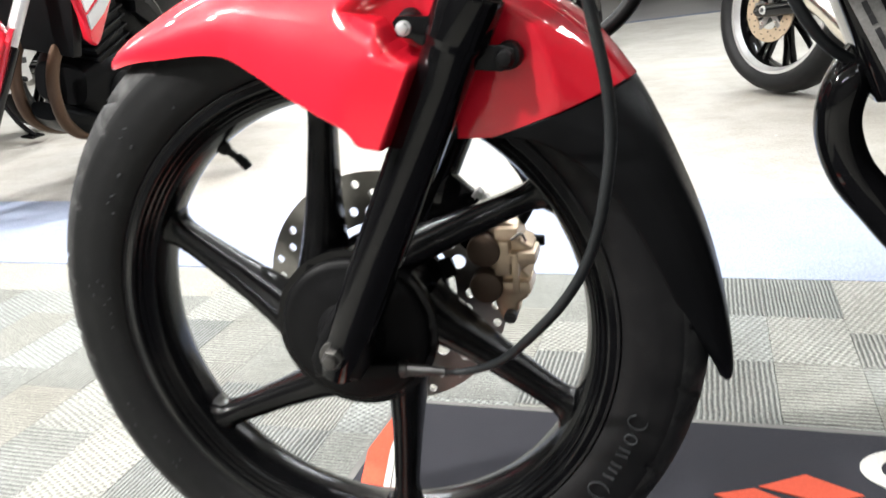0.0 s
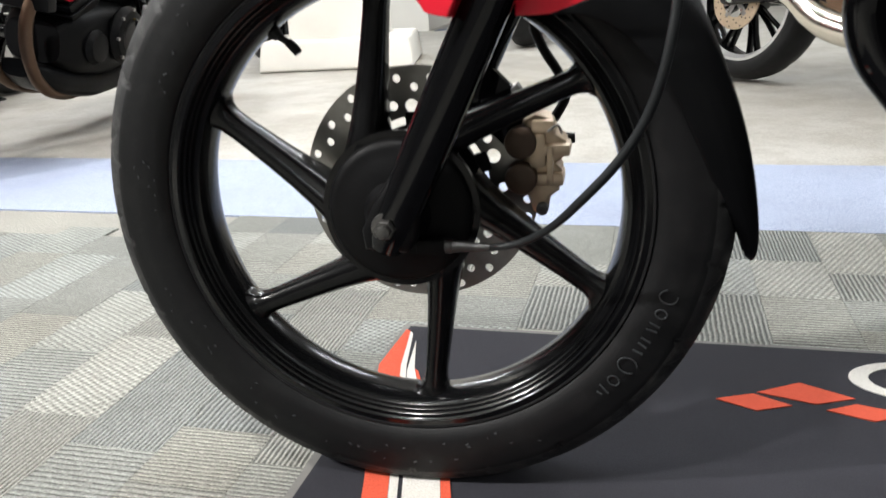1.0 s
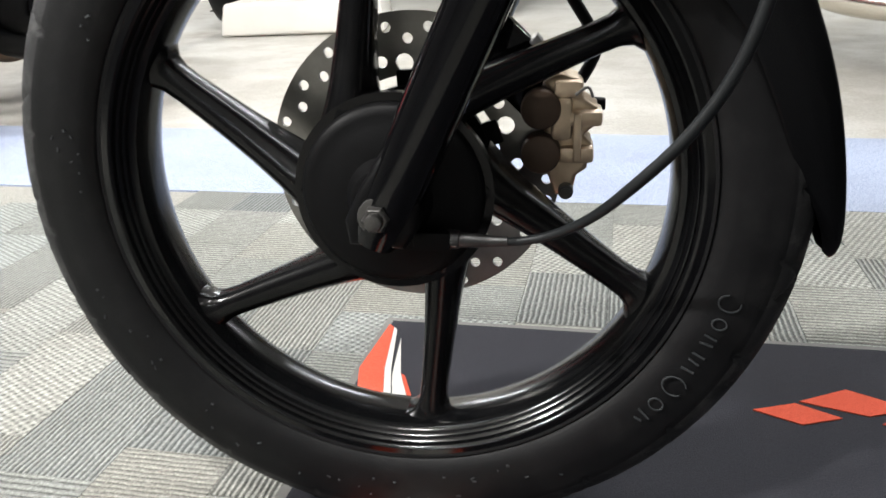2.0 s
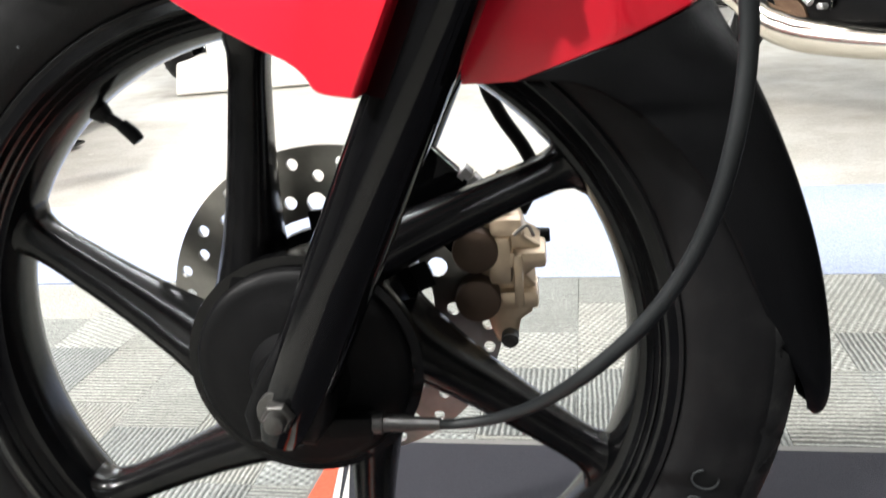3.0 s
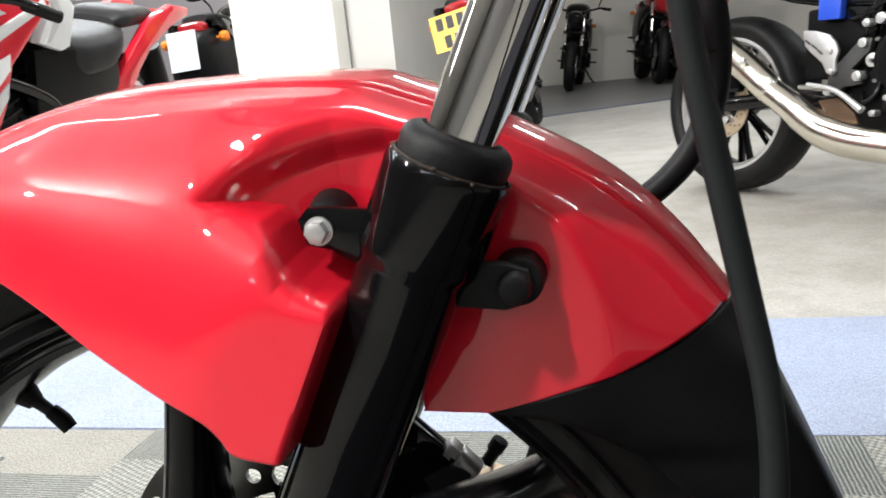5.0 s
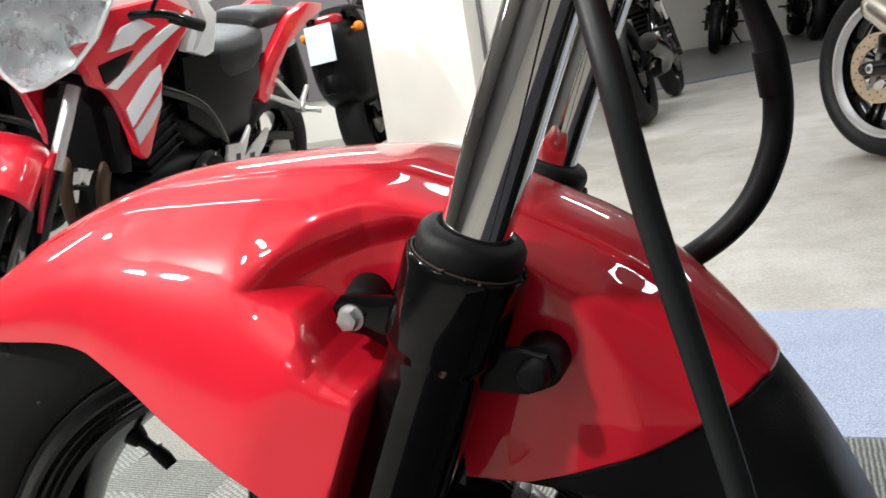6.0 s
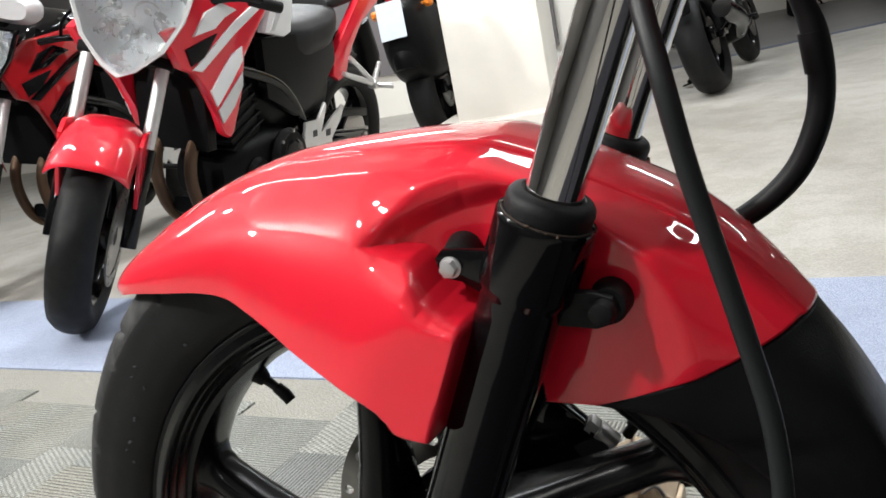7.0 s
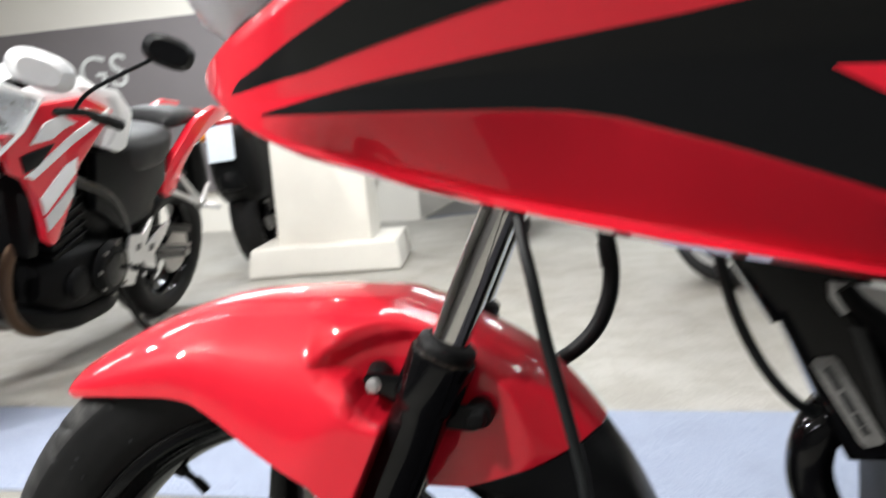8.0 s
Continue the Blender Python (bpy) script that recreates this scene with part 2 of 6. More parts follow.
def ribbed(name, tone, along, dots=False, line=0.0062, deep=0.55):
    """Loop-pile carpet patch: ridges in one direction, or a woven check of pale loops."""
    m, nt, b = nodes_of(name)
    p = place_of(nt)
    sep = nt.nodes.new("ShaderNodeSeparateXYZ")
    nt.links.new(p, sep.inputs[0])

    def wave(out, period):
        a = nt.nodes.new("ShaderNodeMath")
        a.operation = "MULTIPLY"
        a.inputs[1].default_value = 2 * math.pi / period
        nt.links.new(out, a.inputs[0])
        s = nt.nodes.new("ShaderNodeMath")
        s.operation = "SINE"
        nt.links.new(a.outputs[0], s.inputs[0])
        return s.outputs[0]

    def tilt(kx, ky):
        a, c = nt.nodes.new("ShaderNodeMath"), nt.nodes.new("ShaderNodeMath")
        a.operation, c.operation = "MULTIPLY", "MULTIPLY_ADD"
        a.inputs[1].default_value, c.inputs[1].default_value = kx, ky
        nt.links.new(sep.outputs[0], a.inputs[0])
        nt.links.new(sep.outputs[1], c.inputs[0])
        nt.links.new(a.outputs[0], c.inputs[2])
        n = noise_node(nt, 35, 2, 0.5, p)
        w = nt.nodes.new("ShaderNodeMath")
        w.operation = "MULTIPLY_ADD"
        w.inputs[1].default_value = 0.004
        nt.links.new(n.outputs["Fac"], w.inputs[0])
        nt.links.new(c.outputs[0], w.inputs[2])
        return w.outputs[0]

    if dots:
        k = nt.nodes.new("ShaderNodeMath")
        k.operation = "MULTIPLY"
        nt.links.new(wave(tilt(1, 0.25), 0.013), k.inputs[0])
        nt.links.new(wave(tilt(-0.25, 1), 0.013), k.inputs[1])
        h = k.outputs[0]
    else:
        h = wave(tilt(*along), line)
    mr = nt.nodes.new("ShaderNodeMapRange")
    mr.inputs["From Min"].default_value = -1
    nt.links.new(h, mr.inputs["Value"])
    yarn, wide, gaps = noise_node(nt, 330, 3, 0.75, p), noise_node(nt, 3.5, 4, 0.6, p), noise_node(nt, 75, 3, 0.6, p)
    low, high = tuple(c * deep for c in tone), tuple(min(1, c * (1.7 if dots else 1.18)) for c in tone)
    c = ramp_node(nt, mr.outputs["Result"], [(0.0, low), (0.13, low), (0.30, tone), (0.9, high)]).outputs["Color"]
    # the grooves close up here and there, where loops stand out
    c = mix_node(nt, ramp_node(nt, gaps.outputs["Fac"], [(0.50, (0, 0, 0)), (0.66, (0.85, 0.85, 0.85))]).outputs["Color"], c, tone)
    c = mix_node(nt, 0.75, c, mix_node(nt, 1.0, c, ramp_node(nt, yarn.outputs["Fac"], [(0.30, (0.42, 0.42, 0.42)), (0.52, (1.0, 1.0, 1.0)), (0.72, (1.75, 1.75, 1.72))]).outputs["Color"], "MULTIPLY"))
    c = mix_node(nt, 0.7, c, mix_node(nt, 1.0, c, ramp_node(nt, wide.outputs["Fac"], [(0.3, (0.70, 0.69, 0.66)), (0.65, (1.05, 1.05, 1.05))]).outputs["Color"], "MULTIPLY"))
    info = nt.nodes.new("ShaderNodeObjectInfo")
    c = mix_node(nt, 1.0, c, ramp_node(nt, info.outputs["Random"], [(0, (0.88, 0.90, 0.91)), (0.35, (0.96, 0.98, 0.98)), (0.7, (1.02, 1.01, 0.98)), (1, (1.09, 1.06, 1.01))]).outputs["Color"], "MULTIPLY")
    nt.links.new(c, b.inputs["Base Color"])
    b.inputs["Roughness"].default_value = 0.95
    bump_to(nt, b, mr.outputs["Result"], 0.7, 0.003)
    return m


TONES = [(0.232, 0.238, 0.226), (0.262, 0.264, 0.246), (0.205, 0.211, 0.203)]
ACROSS, ALONG = (0.0576, 1), (1, -0.0576)
CARPETS = [ribbed("carpet_ribs_across", TONES[1], ACROSS, line=0.0066, deep=0.48), ribbed("carpet_ribs_along", TONES[0], ALONG, line=0.0062, deep=0.48),
           ribbed("carpet_ribs_dark", TONES[2], ALONG, line=0.0072, deep=0.44), ribbed("carpet_check", TONES[0], (1, 0), dots=True),
           ribbed("carpet_ribs_pale", TONES[1], ACROSS, line=0.0085, deep=0.42)]
CARPET_BASE = speckled("carpet_base", (0.16, 0.155, 0.14), (0.40, 0.39, 0.35), 300)

# ---------------------------------------------------------------- mesh helpers
def part(name, bm, material, parent=None, label="", smooth=40):
    """Links a bmesh as one mesh object, under a thing or under a part."""
    bmesh.ops.recalc_face_normals(bm, faces=bm.faces)
    me = bpy.data.meshes.new(name)
    bm.to_mesh(me)
    bm.free()
    for m in material if isinstance(material, (list, tuple)) else [material]:
        me.materials.append(m)
    ob = new(name, me)
    if smooth:
        me.shade_smooth()
        me.set_sharp_from_angle(angle=radians(smooth))
    if parent:
        ob.parent = parent
    if label:
        ob["label"] = label
    return ob


def thing(name, label, category, m=None, group="", kind=""):
    ob = new(name)
    ob.empty_display_size = 0.1
    if m is not None:
        ob.matrix_world = m
    return tagged(ob, label, category, group, kind)


def merge(*bms):
    out = bms[0]
    for b in bms[1:]:
        me = bpy.data.meshes.new("tmp")
        b.to_mesh(me)
        b.free()
        out.from_mesh(me)
        bpy.data.meshes.remove(me)
    return out


def moved(bm, m):
    bmesh.ops.transform(bm, matrix=m, verts=bm.verts)
    return bm


def box(x0, x1, y0, y1, z0, z1, bevel=0.0, seg=2):
    bm = bmesh.new()
    bmesh.ops.create_cube(bm, size=1)
    bmesh.ops.transform(bm, matrix=Matrix.LocRotScale(((x0 + x1) / 2, (y0 + y1) / 2, (z0 + z1) / 2), None, (x1 - x0, y1 - y0, z1 - z0)), verts=bm.verts)
    if bevel:
        bmesh.ops.bevel(bm, geom=bm.edges[:], offset=bevel, segments=seg, affect="EDGES", profile=0.6)
    return bm


def rings(bm, loops, closed=True, caps=True, wrap=False):
    """Skins a row of vertex loops."""
    rows = [[bm.verts.new(p) for p in loop] for loop in loops]
    n = len(rows[0])
    pairs = list(zip(rows, rows[1:])) + ([(rows[-1], rows[0])] if wrap else [])
    for a, b in pairs:
        for i in range(n if closed else n - 1):
            j = (i + 1) % n
            bm.faces.new((a[i], a[j], b[j], b[i]))
    if caps and not wrap and closed:
        bm.faces.new(rows[0][::-1])
        bm.faces.new(rows[-1])
    return bm


def revolve(profile, seg=96, closed=True, caps=False):
    """Turns a profile of (radius, y) about the y axis."""
    bm = bmesh.new()
    loops = []
    for k in range(seg):
        a = 2 * math.pi * k / seg
        loops.append([(r * math.cos(a), y, r * math.sin(a)) for r, y in profile])
    return rings(bm, loops, closed=closed, caps=False, wrap=True)


def cyl(p0, p1, r0, r1=None, seg=24, bevel=0.0):
    """A round bar from p0 to p1, its rims eased by bevel."""
    r1 = r0 if r1 is None else r1
    p0, p1 = Vector(p0), Vector(p1)
    length = (p1 - p0).length
    q = Vector((0, 0, 1)).rotation_difference(p1 - p0).to_matrix().to_4x4()
    e = min(bevel, length / 3, r0 / 2, r1 / 2)
    prof = [(r0 - e, 0), (r0 - e * 0.3, e * 0.3), (r0, e), (r1, length - e), (r1 - e * 0.3, length - e * 0.3), (r1 - e, length)] if e else [(r0, 0), (r1, length)]
    bm = bmesh.new()
    loops = [[(r * math.cos(2 * math.pi * k / seg), r * math.sin(2 * math.pi * k / seg), z) for k in range(seg)] for r, z in prof]
    rings(bm, loops)
    return moved(bm, Matrix.Translation(p0) @ q)


def hexbar(p0, p1, r):
    return cyl(p0, p1, r, seg=6, bevel=r * 0.12)


def spline(pts, n=8):
    """Points of a smooth curve through pts."""
    pts = [Vector(p) for p in pts]
    out = []
    for i in range(len(pts) - 1):
        a, b, c, d = pts[max(i - 1, 0)], pts[i], pts[i + 1], pts[min(i + 2, len(pts) - 1)]
        for k in range(n):
            t = k / n
            out.append(0.5 * ((2 * b) + (c - a) * t + (2 * a - 5 * b + 4 * c - d) * t * t + (3 * b - a - 3 * c + d) * t ** 3))
    return out + [pts[-1]]


def tube(pts, radius, seg=14, n=8):
    """A bent bar along a smooth curve; radius may be a list, one for each given point."""
    path = spline(pts, n)
    radii = [radius] * len(path) if isinstance(radius, (int, float)) else [float(np.interp(i / n, range(len(radius)), radius)) for i in range(len(path))]
    bm = bmesh.new()
    t0 = (path[1] - path[0]).normalized()
    side = t0.cross(Vector((0, 0, 1)))
    side = (side if side.length > 0.1 else t0.cross(Vector((1, 0, 0)))).normalized()
    loops = []
    for i, p in enumerate(path):
        t = (path[min(i + 1, len(path) - 1)] - path[max(i - 1, 0)]).normalized()
        side = (side - t * side.dot(t)).normalized()
        up = t.cross(side)
        loops.append([p + radii[i] * (math.cos(2 * math.pi * k / seg) * side + math.sin(2 * math.pi * k / seg) * up) for k in range(seg)])
    return rings(bm, loops)


def slab(poly, y0, y1, bevel=0.003, seg=2):
    """A plate with an outline in x and z, between two depths y."""
    bm = bmesh.new()
    a, b = [bm.verts.new((x, y0, z)) for x, z in poly], [bm.verts.new((x, y1, z)) for x, z in poly]
    n = len(poly)
    for i in range(n):
        j = (i + 1) % n
        bm.faces.new((a[i], a[j], b[j], b[i]))
    fa, fb = bm.faces.new(a[::-1]), bm.faces.new(b)
    if bevel:
        bmesh.ops.recalc_face_normals(bm, faces=bm.faces)
        bmesh.ops.bevel(bm, geom=list(fa.edges) + list(fb.edges), offset=bevel, segments=seg, affect="EDGES", profile=0.6)
    return bm


def sheet(poly, z, thick=0.002):
    """A flat patch on the ground with an outline in x and y."""
    bm = bmesh.new()
    a, b = [bm.verts.new((x, y, z)) for x, y in poly], [bm.verts.new((x, y, z + thick)) for x, y in poly]
    n = len(poly)
    for i in range(n):
        j = (i + 1) % n
        bm.faces.new((a[i], a[j], b[j], b[i]))
    bm.faces.new(a[::-1])
    bm.faces.new(b)
    return bm


def loft(sections, seg=24, power=2.6):
    """A rounded body along x through sections of (x, z centre, half width, half height)."""
    xs = [s[0] for s in sections]
    dense = np.linspace(xs[0], xs[-1], 4 * len(xs))
    cols = [np.interp(dense, xs, [s[i] for s in sections]) for i in (1, 2, 3)]
    for _ in range(2):
        cols = [np.r_[c[0], (c[:-2] + 2 * c[1:-1] + c[2:]) / 4, c[-1]] for c in cols]
    loops = []
    for x, zc, w, h in zip(dense, *cols):
        loop = []
        for k in range(seg):
            a = 2 * math.pi * k / seg
            c, s = math.cos(a), math.sin(a)
            loop.append((x, math.copysign(abs(c) ** (2 / power), c) * w, zc + math.copysign(abs(s) ** (2 / power), s) * h))
        loops.append(loop)
    return rings(bmesh.new(), loops)


# ---------------------------------------------------------------- the hall
SLOPE = -0.0576


def strip(y0, y1, z, thick, x0=-9.0, x1=7.0):
    return sheet([(x0, y0 + SLOPE * x0), (x1, y0 + SLOPE * x1), (x1, y1 + SLOPE * x1), (x0, y1 + SLOPE * x0)], z, thick)


def grid_floor():
    bm = bmesh.new()
    bmesh.ops.create_grid(bm, x_segments=20, y_segments=24, size=0.5)
    return moved(bm, Matrix.LocRotScale((-1.0, 3.5, -0.008), None, (16.4, 17.4, 1)))


tagged(part("floor", grid_floor(), CONCRETE, smooth=0), "worn painted concrete showroom floor with dull stains", "floor", kind="structure")
tagged(part("blue_carpet_strip", strip(0.864, 1.394, -0.008, 0.0075), BLUE_CARPET, smooth=0), "pale blue speckled carpet strip laid on concrete", "carpet", kind="structure")
carpet = tagged(part("carpet_floor", strip(-5.0, 0.860, -0.008, 0.0045), CARPET_BASE, smooth=0), "grey patchwork loop-pile carpet flooring", "carpet", kind="structure")


def far_strip(a, b, z, thick):
    """A skewed band across the back of the hall."""
    return sheet([(-1.2, a - 0.78), (6.98, a + 4.54), (6.98, min(11.98, b + 4.54)), (-1.2, min(11.98, b - 0.78))], z, thick)


tagged(part("floor_seam", far_strip(6.84, 6.98, -0.008, 0.003), SEAM_BLUE, smooth=0), "dull blue taped seam across the concrete floor", "floor seam", kind="structure")
tagged(part("back_floor", far_strip(6.98, 14.0, -0.008, 0.002), DARK_FLOOR, smooth=0), "darker painted floor at the back of the hall", "floor", kind="structure")


def wall(name, x0, x1, y0, y1, material, label):
    return tagged(part(name, box(x0, x1, y0, y1, -0.05, CEILING + 0.1), material, smooth=0), label, "wall", kind="structure")


# south, west and east walls are out of view, toned for fill and reflections
wall("wall_south", -9.2, 7.2, -5.2, -5.0, SOUTH_WALL, "unseen plain wall behind the camera, kept dark for reflections")
wall("wall_west", -9.2, -9.0, -5.0, 6.1, HALL_WALL, "unseen plain grey side wall, toned for fill and reflections")
wall("wall_east", 7.0, 7.2, -5.0, 12.0, HALL_WALL, "unseen plain grey side wall, toned for fill and reflections")
wall("wall_north", -1.25, 7.2, 12.0, 12.2, PLASTER, "cream plastered far wall")
wall("wall_return", -1.45, -1.25, 6.3, 12.0, PLASTER, "cream plastered return wall")
wall("wall_north_west", -9.2, -1.25, 6.1, 6.3, PLASTER, "white plastered wall above a dark display board")
ceil = tagged(part("ceiling", box(-9.2, 7.2, -5.2, 12.2, CEILING, CEILING + 0.12), CEIL, smooth=0), "plain pale painted ceiling", "ceiling", kind="structure")

board = thing("display_board", "dark grey wall board with white lettering", "display board")
part("panel", box(-8.9, -1.6, 6.055, 6.098, 0.35, 1.86, 0.004), WALL_GREY, board)


def lettering(name, text, size, m, material, parent, depth=0.006):
    cu = bpy.data.curves.new(name, "FONT")
    cu.body, cu.size, cu.extrude, cu.align_x = text, size, depth, "CENTER"
    tmp = bpy.data.objects.new(name, cu)
    me = bpy.data.meshes.new_from_object(tmp)
    bpy.data.objects.remove(tmp)
    me.materials.append(material)
    ob = new(name, me)
    ob.parent, ob.matrix_local = parent, m
    return ob


lettering("lettering", "GS", 0.41, pose(-3.97, 6.05, 1.32, 90), WHITE_MARK, board)

for bx, by, watts in BATTENS:
    lamp = thing("ceiling_light", "white fluorescent batten fixed to the ceiling", "ceiling light", pose(bx, by, CEILING), group="ceiling lights")
    part("housing", slab([(-0.78, -0.001), (0.78, -0.001), (0.78, -0.06), (0.72, -0.1), (-0.72, -0.1), (-0.78, -0.06)], -0.06, 0.06, 0.006), LAMP_BODY, lamp)
    for ex in (-0.765, 0.765):
        part("end_cap", box(ex - 0.02, ex + 0.02, -0.065, 0.065, -0.098, -0.002, 0.006), BLACK_PLASTIC, lamp)

for at, aim, watts in SPOTS:
    spot = thing("spotlight", "white ceiling spotlight on a short stem", "spotlight", look(at, aim), group="ceiling spotlights")
    part("can", cyl((0, 0, 0.01), (0, 0, 0.15), 0.075, 0.06, 32, 0.006), LAMP_BODY, spot)
    part("trim_ring", moved(revolve([(0.078, 0.0), (0.078, 0.02), (0.067, 0.02), (0.067, 0.0)], 40), Matrix.Rotation(math.pi / 2, 4, "X")), LAMP_BODY, spot)
    stem_top = look(at, aim).inverted() @ Vector((at[0], at[1], CEILING))
    part("stem", cyl((0, 0, 0.12), stem_top, 0.010, seg=12), BLACK_PLASTIC, spot)

# column on a rough plinth
column = thing("column", "white painted square column on a rough stone plinth", "column", pose(-1.29, 3.9, 0, 0, 0, 8))


def rough_block(x, y, z0, z1, taper, seed):
    bm = box(-x, x, -y, y, z0, z1, 0.02, 3)
    bmesh.ops.subdivide_edges(bm, edges=bm.edges[:], cuts=3, use_grid_fill=True)
    for v in bm.verts:
        f = 1 - taper * (v.co.z - z0) / (z1 - z0)
        v.co.x *= f
        v.co.y *= f
        d = noise.noise_vector(v.co * 9 + Vector((seed, 0, 0)))
        v.co += d * 0.006 * (1 if v.co.z > z0 + 0.01 else 0)
    return bm


part("plinth", rough_block(0.425, 0.34, -0.004, 0.155, 0.06, 3), STONE_WHITE, column, "chipped white stone plinth")
part("shaft", slab([(-0.272, 0.145), (0.258, 0.145), (0.250, CEILING - 0.002), (-0.262, CEILING - 0.002)], -0.22, 0.22, 0.04, 2), STONE_WHITE, column)

# ---------------------------------------------------------------- entrance mat
mat_thing = thing("floor_mat", "black rubber-backed mat with red and white racing graphics", "mat")
MAT = [(-0.104, 0.352), (1.9, 0.245), (1.84, -1.0), (-0.192, -0.95)]
part("backing", sheet(MAT, 0.0, 0.004), MAT_EDGE, mat_thing, "grey rubber border", smooth=0)
part("mat_surface", sheet([(-0.094, 0.338), (1.885, 0.232), (1.83, -0.985), (-0.178, -0.935)], 0.004, 0.003), MAT_BLACK, mat_thing, smooth=0)
T = 0.0071
part("stripe", sheet([(-0.096, 0.325), (-0.108, 0.213), (-0.057, -0.038), (-0.008, -0.30), (0.018, -0.30), (-0.031, -0.036), (-0.079, 0.215), (-0.089, 0.318)], T, 0.0012), MAT_RED, mat_thing, "orange red stripe", smooth=0)
part("stripe", sheet([(-0.0885, 0.318), (-0.0785, 0.215), (-0.0305, -0.036), (0.0185, -0.30), (0.026, -0.30), (-0.0215, -0.034), (-0.071, 0.215), (-0.0835, 0.31)], T, 0.0012), MAT_WHITE, mat_thing, "white stripe", smooth=0)
part("stripe", sheet([(-0.067, 0.20), (-0.017, -0.033), (0.031, -0.30), (0.075, -0.30), (0.021, -0.03), (-0.058, 0.205), (-0.0745, 0.29)], T, 0.0012), MAT_WHITE, mat_thing, "white stripe", smooth=0)
part("stripe", sheet([(-0.0575, 0.205), (0.0215, -0.03), (0.0755, -0.30), (0.09, -0.30), (0.031, -0.028), (-0.052, 0.20)], T, 0.0012), MAT_RED, mat_thing, "thin red stripe", smooth=0)
for dia in ([(0.314, 0.166), (0.358, 0.182), (0.397, 0.158), (0.356, 0.143)], [(0.363, 0.186), (0.416, 0.214), (0.470, 0.181), (0.424, 0.164)], [(0.432, 0.151), (0.468, 0.168), (0.52, 0.150), (0.478, 0.132)]):
    part("lozenge", sheet(dia, T, 0.0012), MAT_RED, mat_thing, "orange red lozenge", smooth=0)


def ring_patch(cx, cy, r0, r1, z, squash=0.75, seg=48):
    bm = bmesh.new()
    loops = []
    for k in range(seg):
        a = 2 * math.pi * k / seg
        c, s = math.cos(a), math.sin(a) * squash
        loops.append([(cx + r0 * c, cy + r0 * s, z), (cx + r1 * c, cy + r1 * s, z), (cx + r1 * c, cy + r1 * s, z + 0.0012), (cx + r0 * c, cy + r0 * s, z + 0.0012)])
    return rings(bm, loops, wrap=True)


part("emblem", ring_patch(0.556, 0.23, 0.058, 0.08, T, 0.62), MAT_WHITE, mat_thing, "white ring emblem", smooth=0)

# ---------------------------------------------------------------- the red motorcycle in front
AXLE_Z = 0.296
bike = thing("motorcycle", "red and black faired motorcycle parked on a black mat", "motorcycle")
AX = Matrix.Translation((0, 0, AXLE_Z))


def tyre_mesh(radius=0.296, half=0.0415, bead=0.2165, seg=540, grooves=22):
    """Tyre with slanted tread grooves cut into the rounded crown. Returns the mesh with faces of slot 0 (wall) and 1 (tread)."""
    rim = radius - bead
    wall_pts = [(bead - 0.004, half * 0.70), (bead + 0.003, half * 0.80), (bead + 0.008, half * 0.84), (bead + 0.0095, half * 0.80), (bead + 0.011, half * 0.86), (bead + rim * 0.28, half * 0.95),
                (bead + rim * 0.42, half * 1.0), (bead + rim * 0.52, half * 0.995), (bead + rim * 0.60, half * 0.97)]
    crown_pts = []
    for k in range(1, 15):
        a = k / 15 * math.pi / 2
        crown_pts.append((bead + rim * 0.60 + rim * 0.40 * math.sin(a), half * 0.97 * math.cos(a) ** 0.85))
    prof = wall_pts + crown_pts + [(radius, 0.0)]
    prof = prof + [(r, -y) for r, y in prof[-2::-1]] + [(bead - 0.008, -half * 0.6), (bead - 0.008, half * 0.6)]
    bm = bmesh.new()
    loops = []
    for s in range(seg):
        a = 2 * math.pi * s / seg
        loop = []
        for r, y in prof:
            if r > bead + rim * 0.66:
                across = y / half
                side = 1 if across > 0 else -1
                ph = ((a / (2 * math.pi) * grooves + (0.5 if side < 0 else 0) + abs(across) * 0.55) % 1.0)
                deep = 0.0
                if 0.16 < abs(across) < 0.86 and ph < 0.07:
                    deep = 0.0035
                ph2 = ((a / (2 * math.pi) * grooves + 0.42 + (0.5 if side < 0 else 0) - abs(across) * 0.35) % 1.0)
                if 0.55 < abs(across) < 0.93 and ph2 < 0.055:
                    deep = 0.003
                r = r - deep
            loop.append((r * math.cos(a), y, r * math.sin(a)))
        loops.append(loop)
    rings(bm, loops, wrap=True)
    bm.faces.ensure_lookup_table()
    edge = bead + rim * 0.72
    for f in bm.faces:
        c = f.calc_center_median()
        f.material_index = 1 if math.hypot(c.x, c.z) > edge else 0
    return bm


tyre = part("front_tyre", moved(tyre_mesh(), AX), [RUBBER, TREAD], bike, "black road tyre with curved tread grooves", smooth=50)


def arc_bar(r, ang, length, height, y, tilt=0.0):
    """A small raised mark on the tyre wall, long in the direction of turning."""
    bm = box(-length / 2, length / 2, -0.0006, 0.0006, -height / 2, height / 2)
    a = radians(ang)
    m = Matrix.Translation((r * math.cos(a), y, AXLE_Z + r * math.sin(a))) @ Matrix.Rotation(-a + math.pi / 2 + radians(tilt), 4, "Y")
    return moved(bm, m)


rng = random.Random(5)


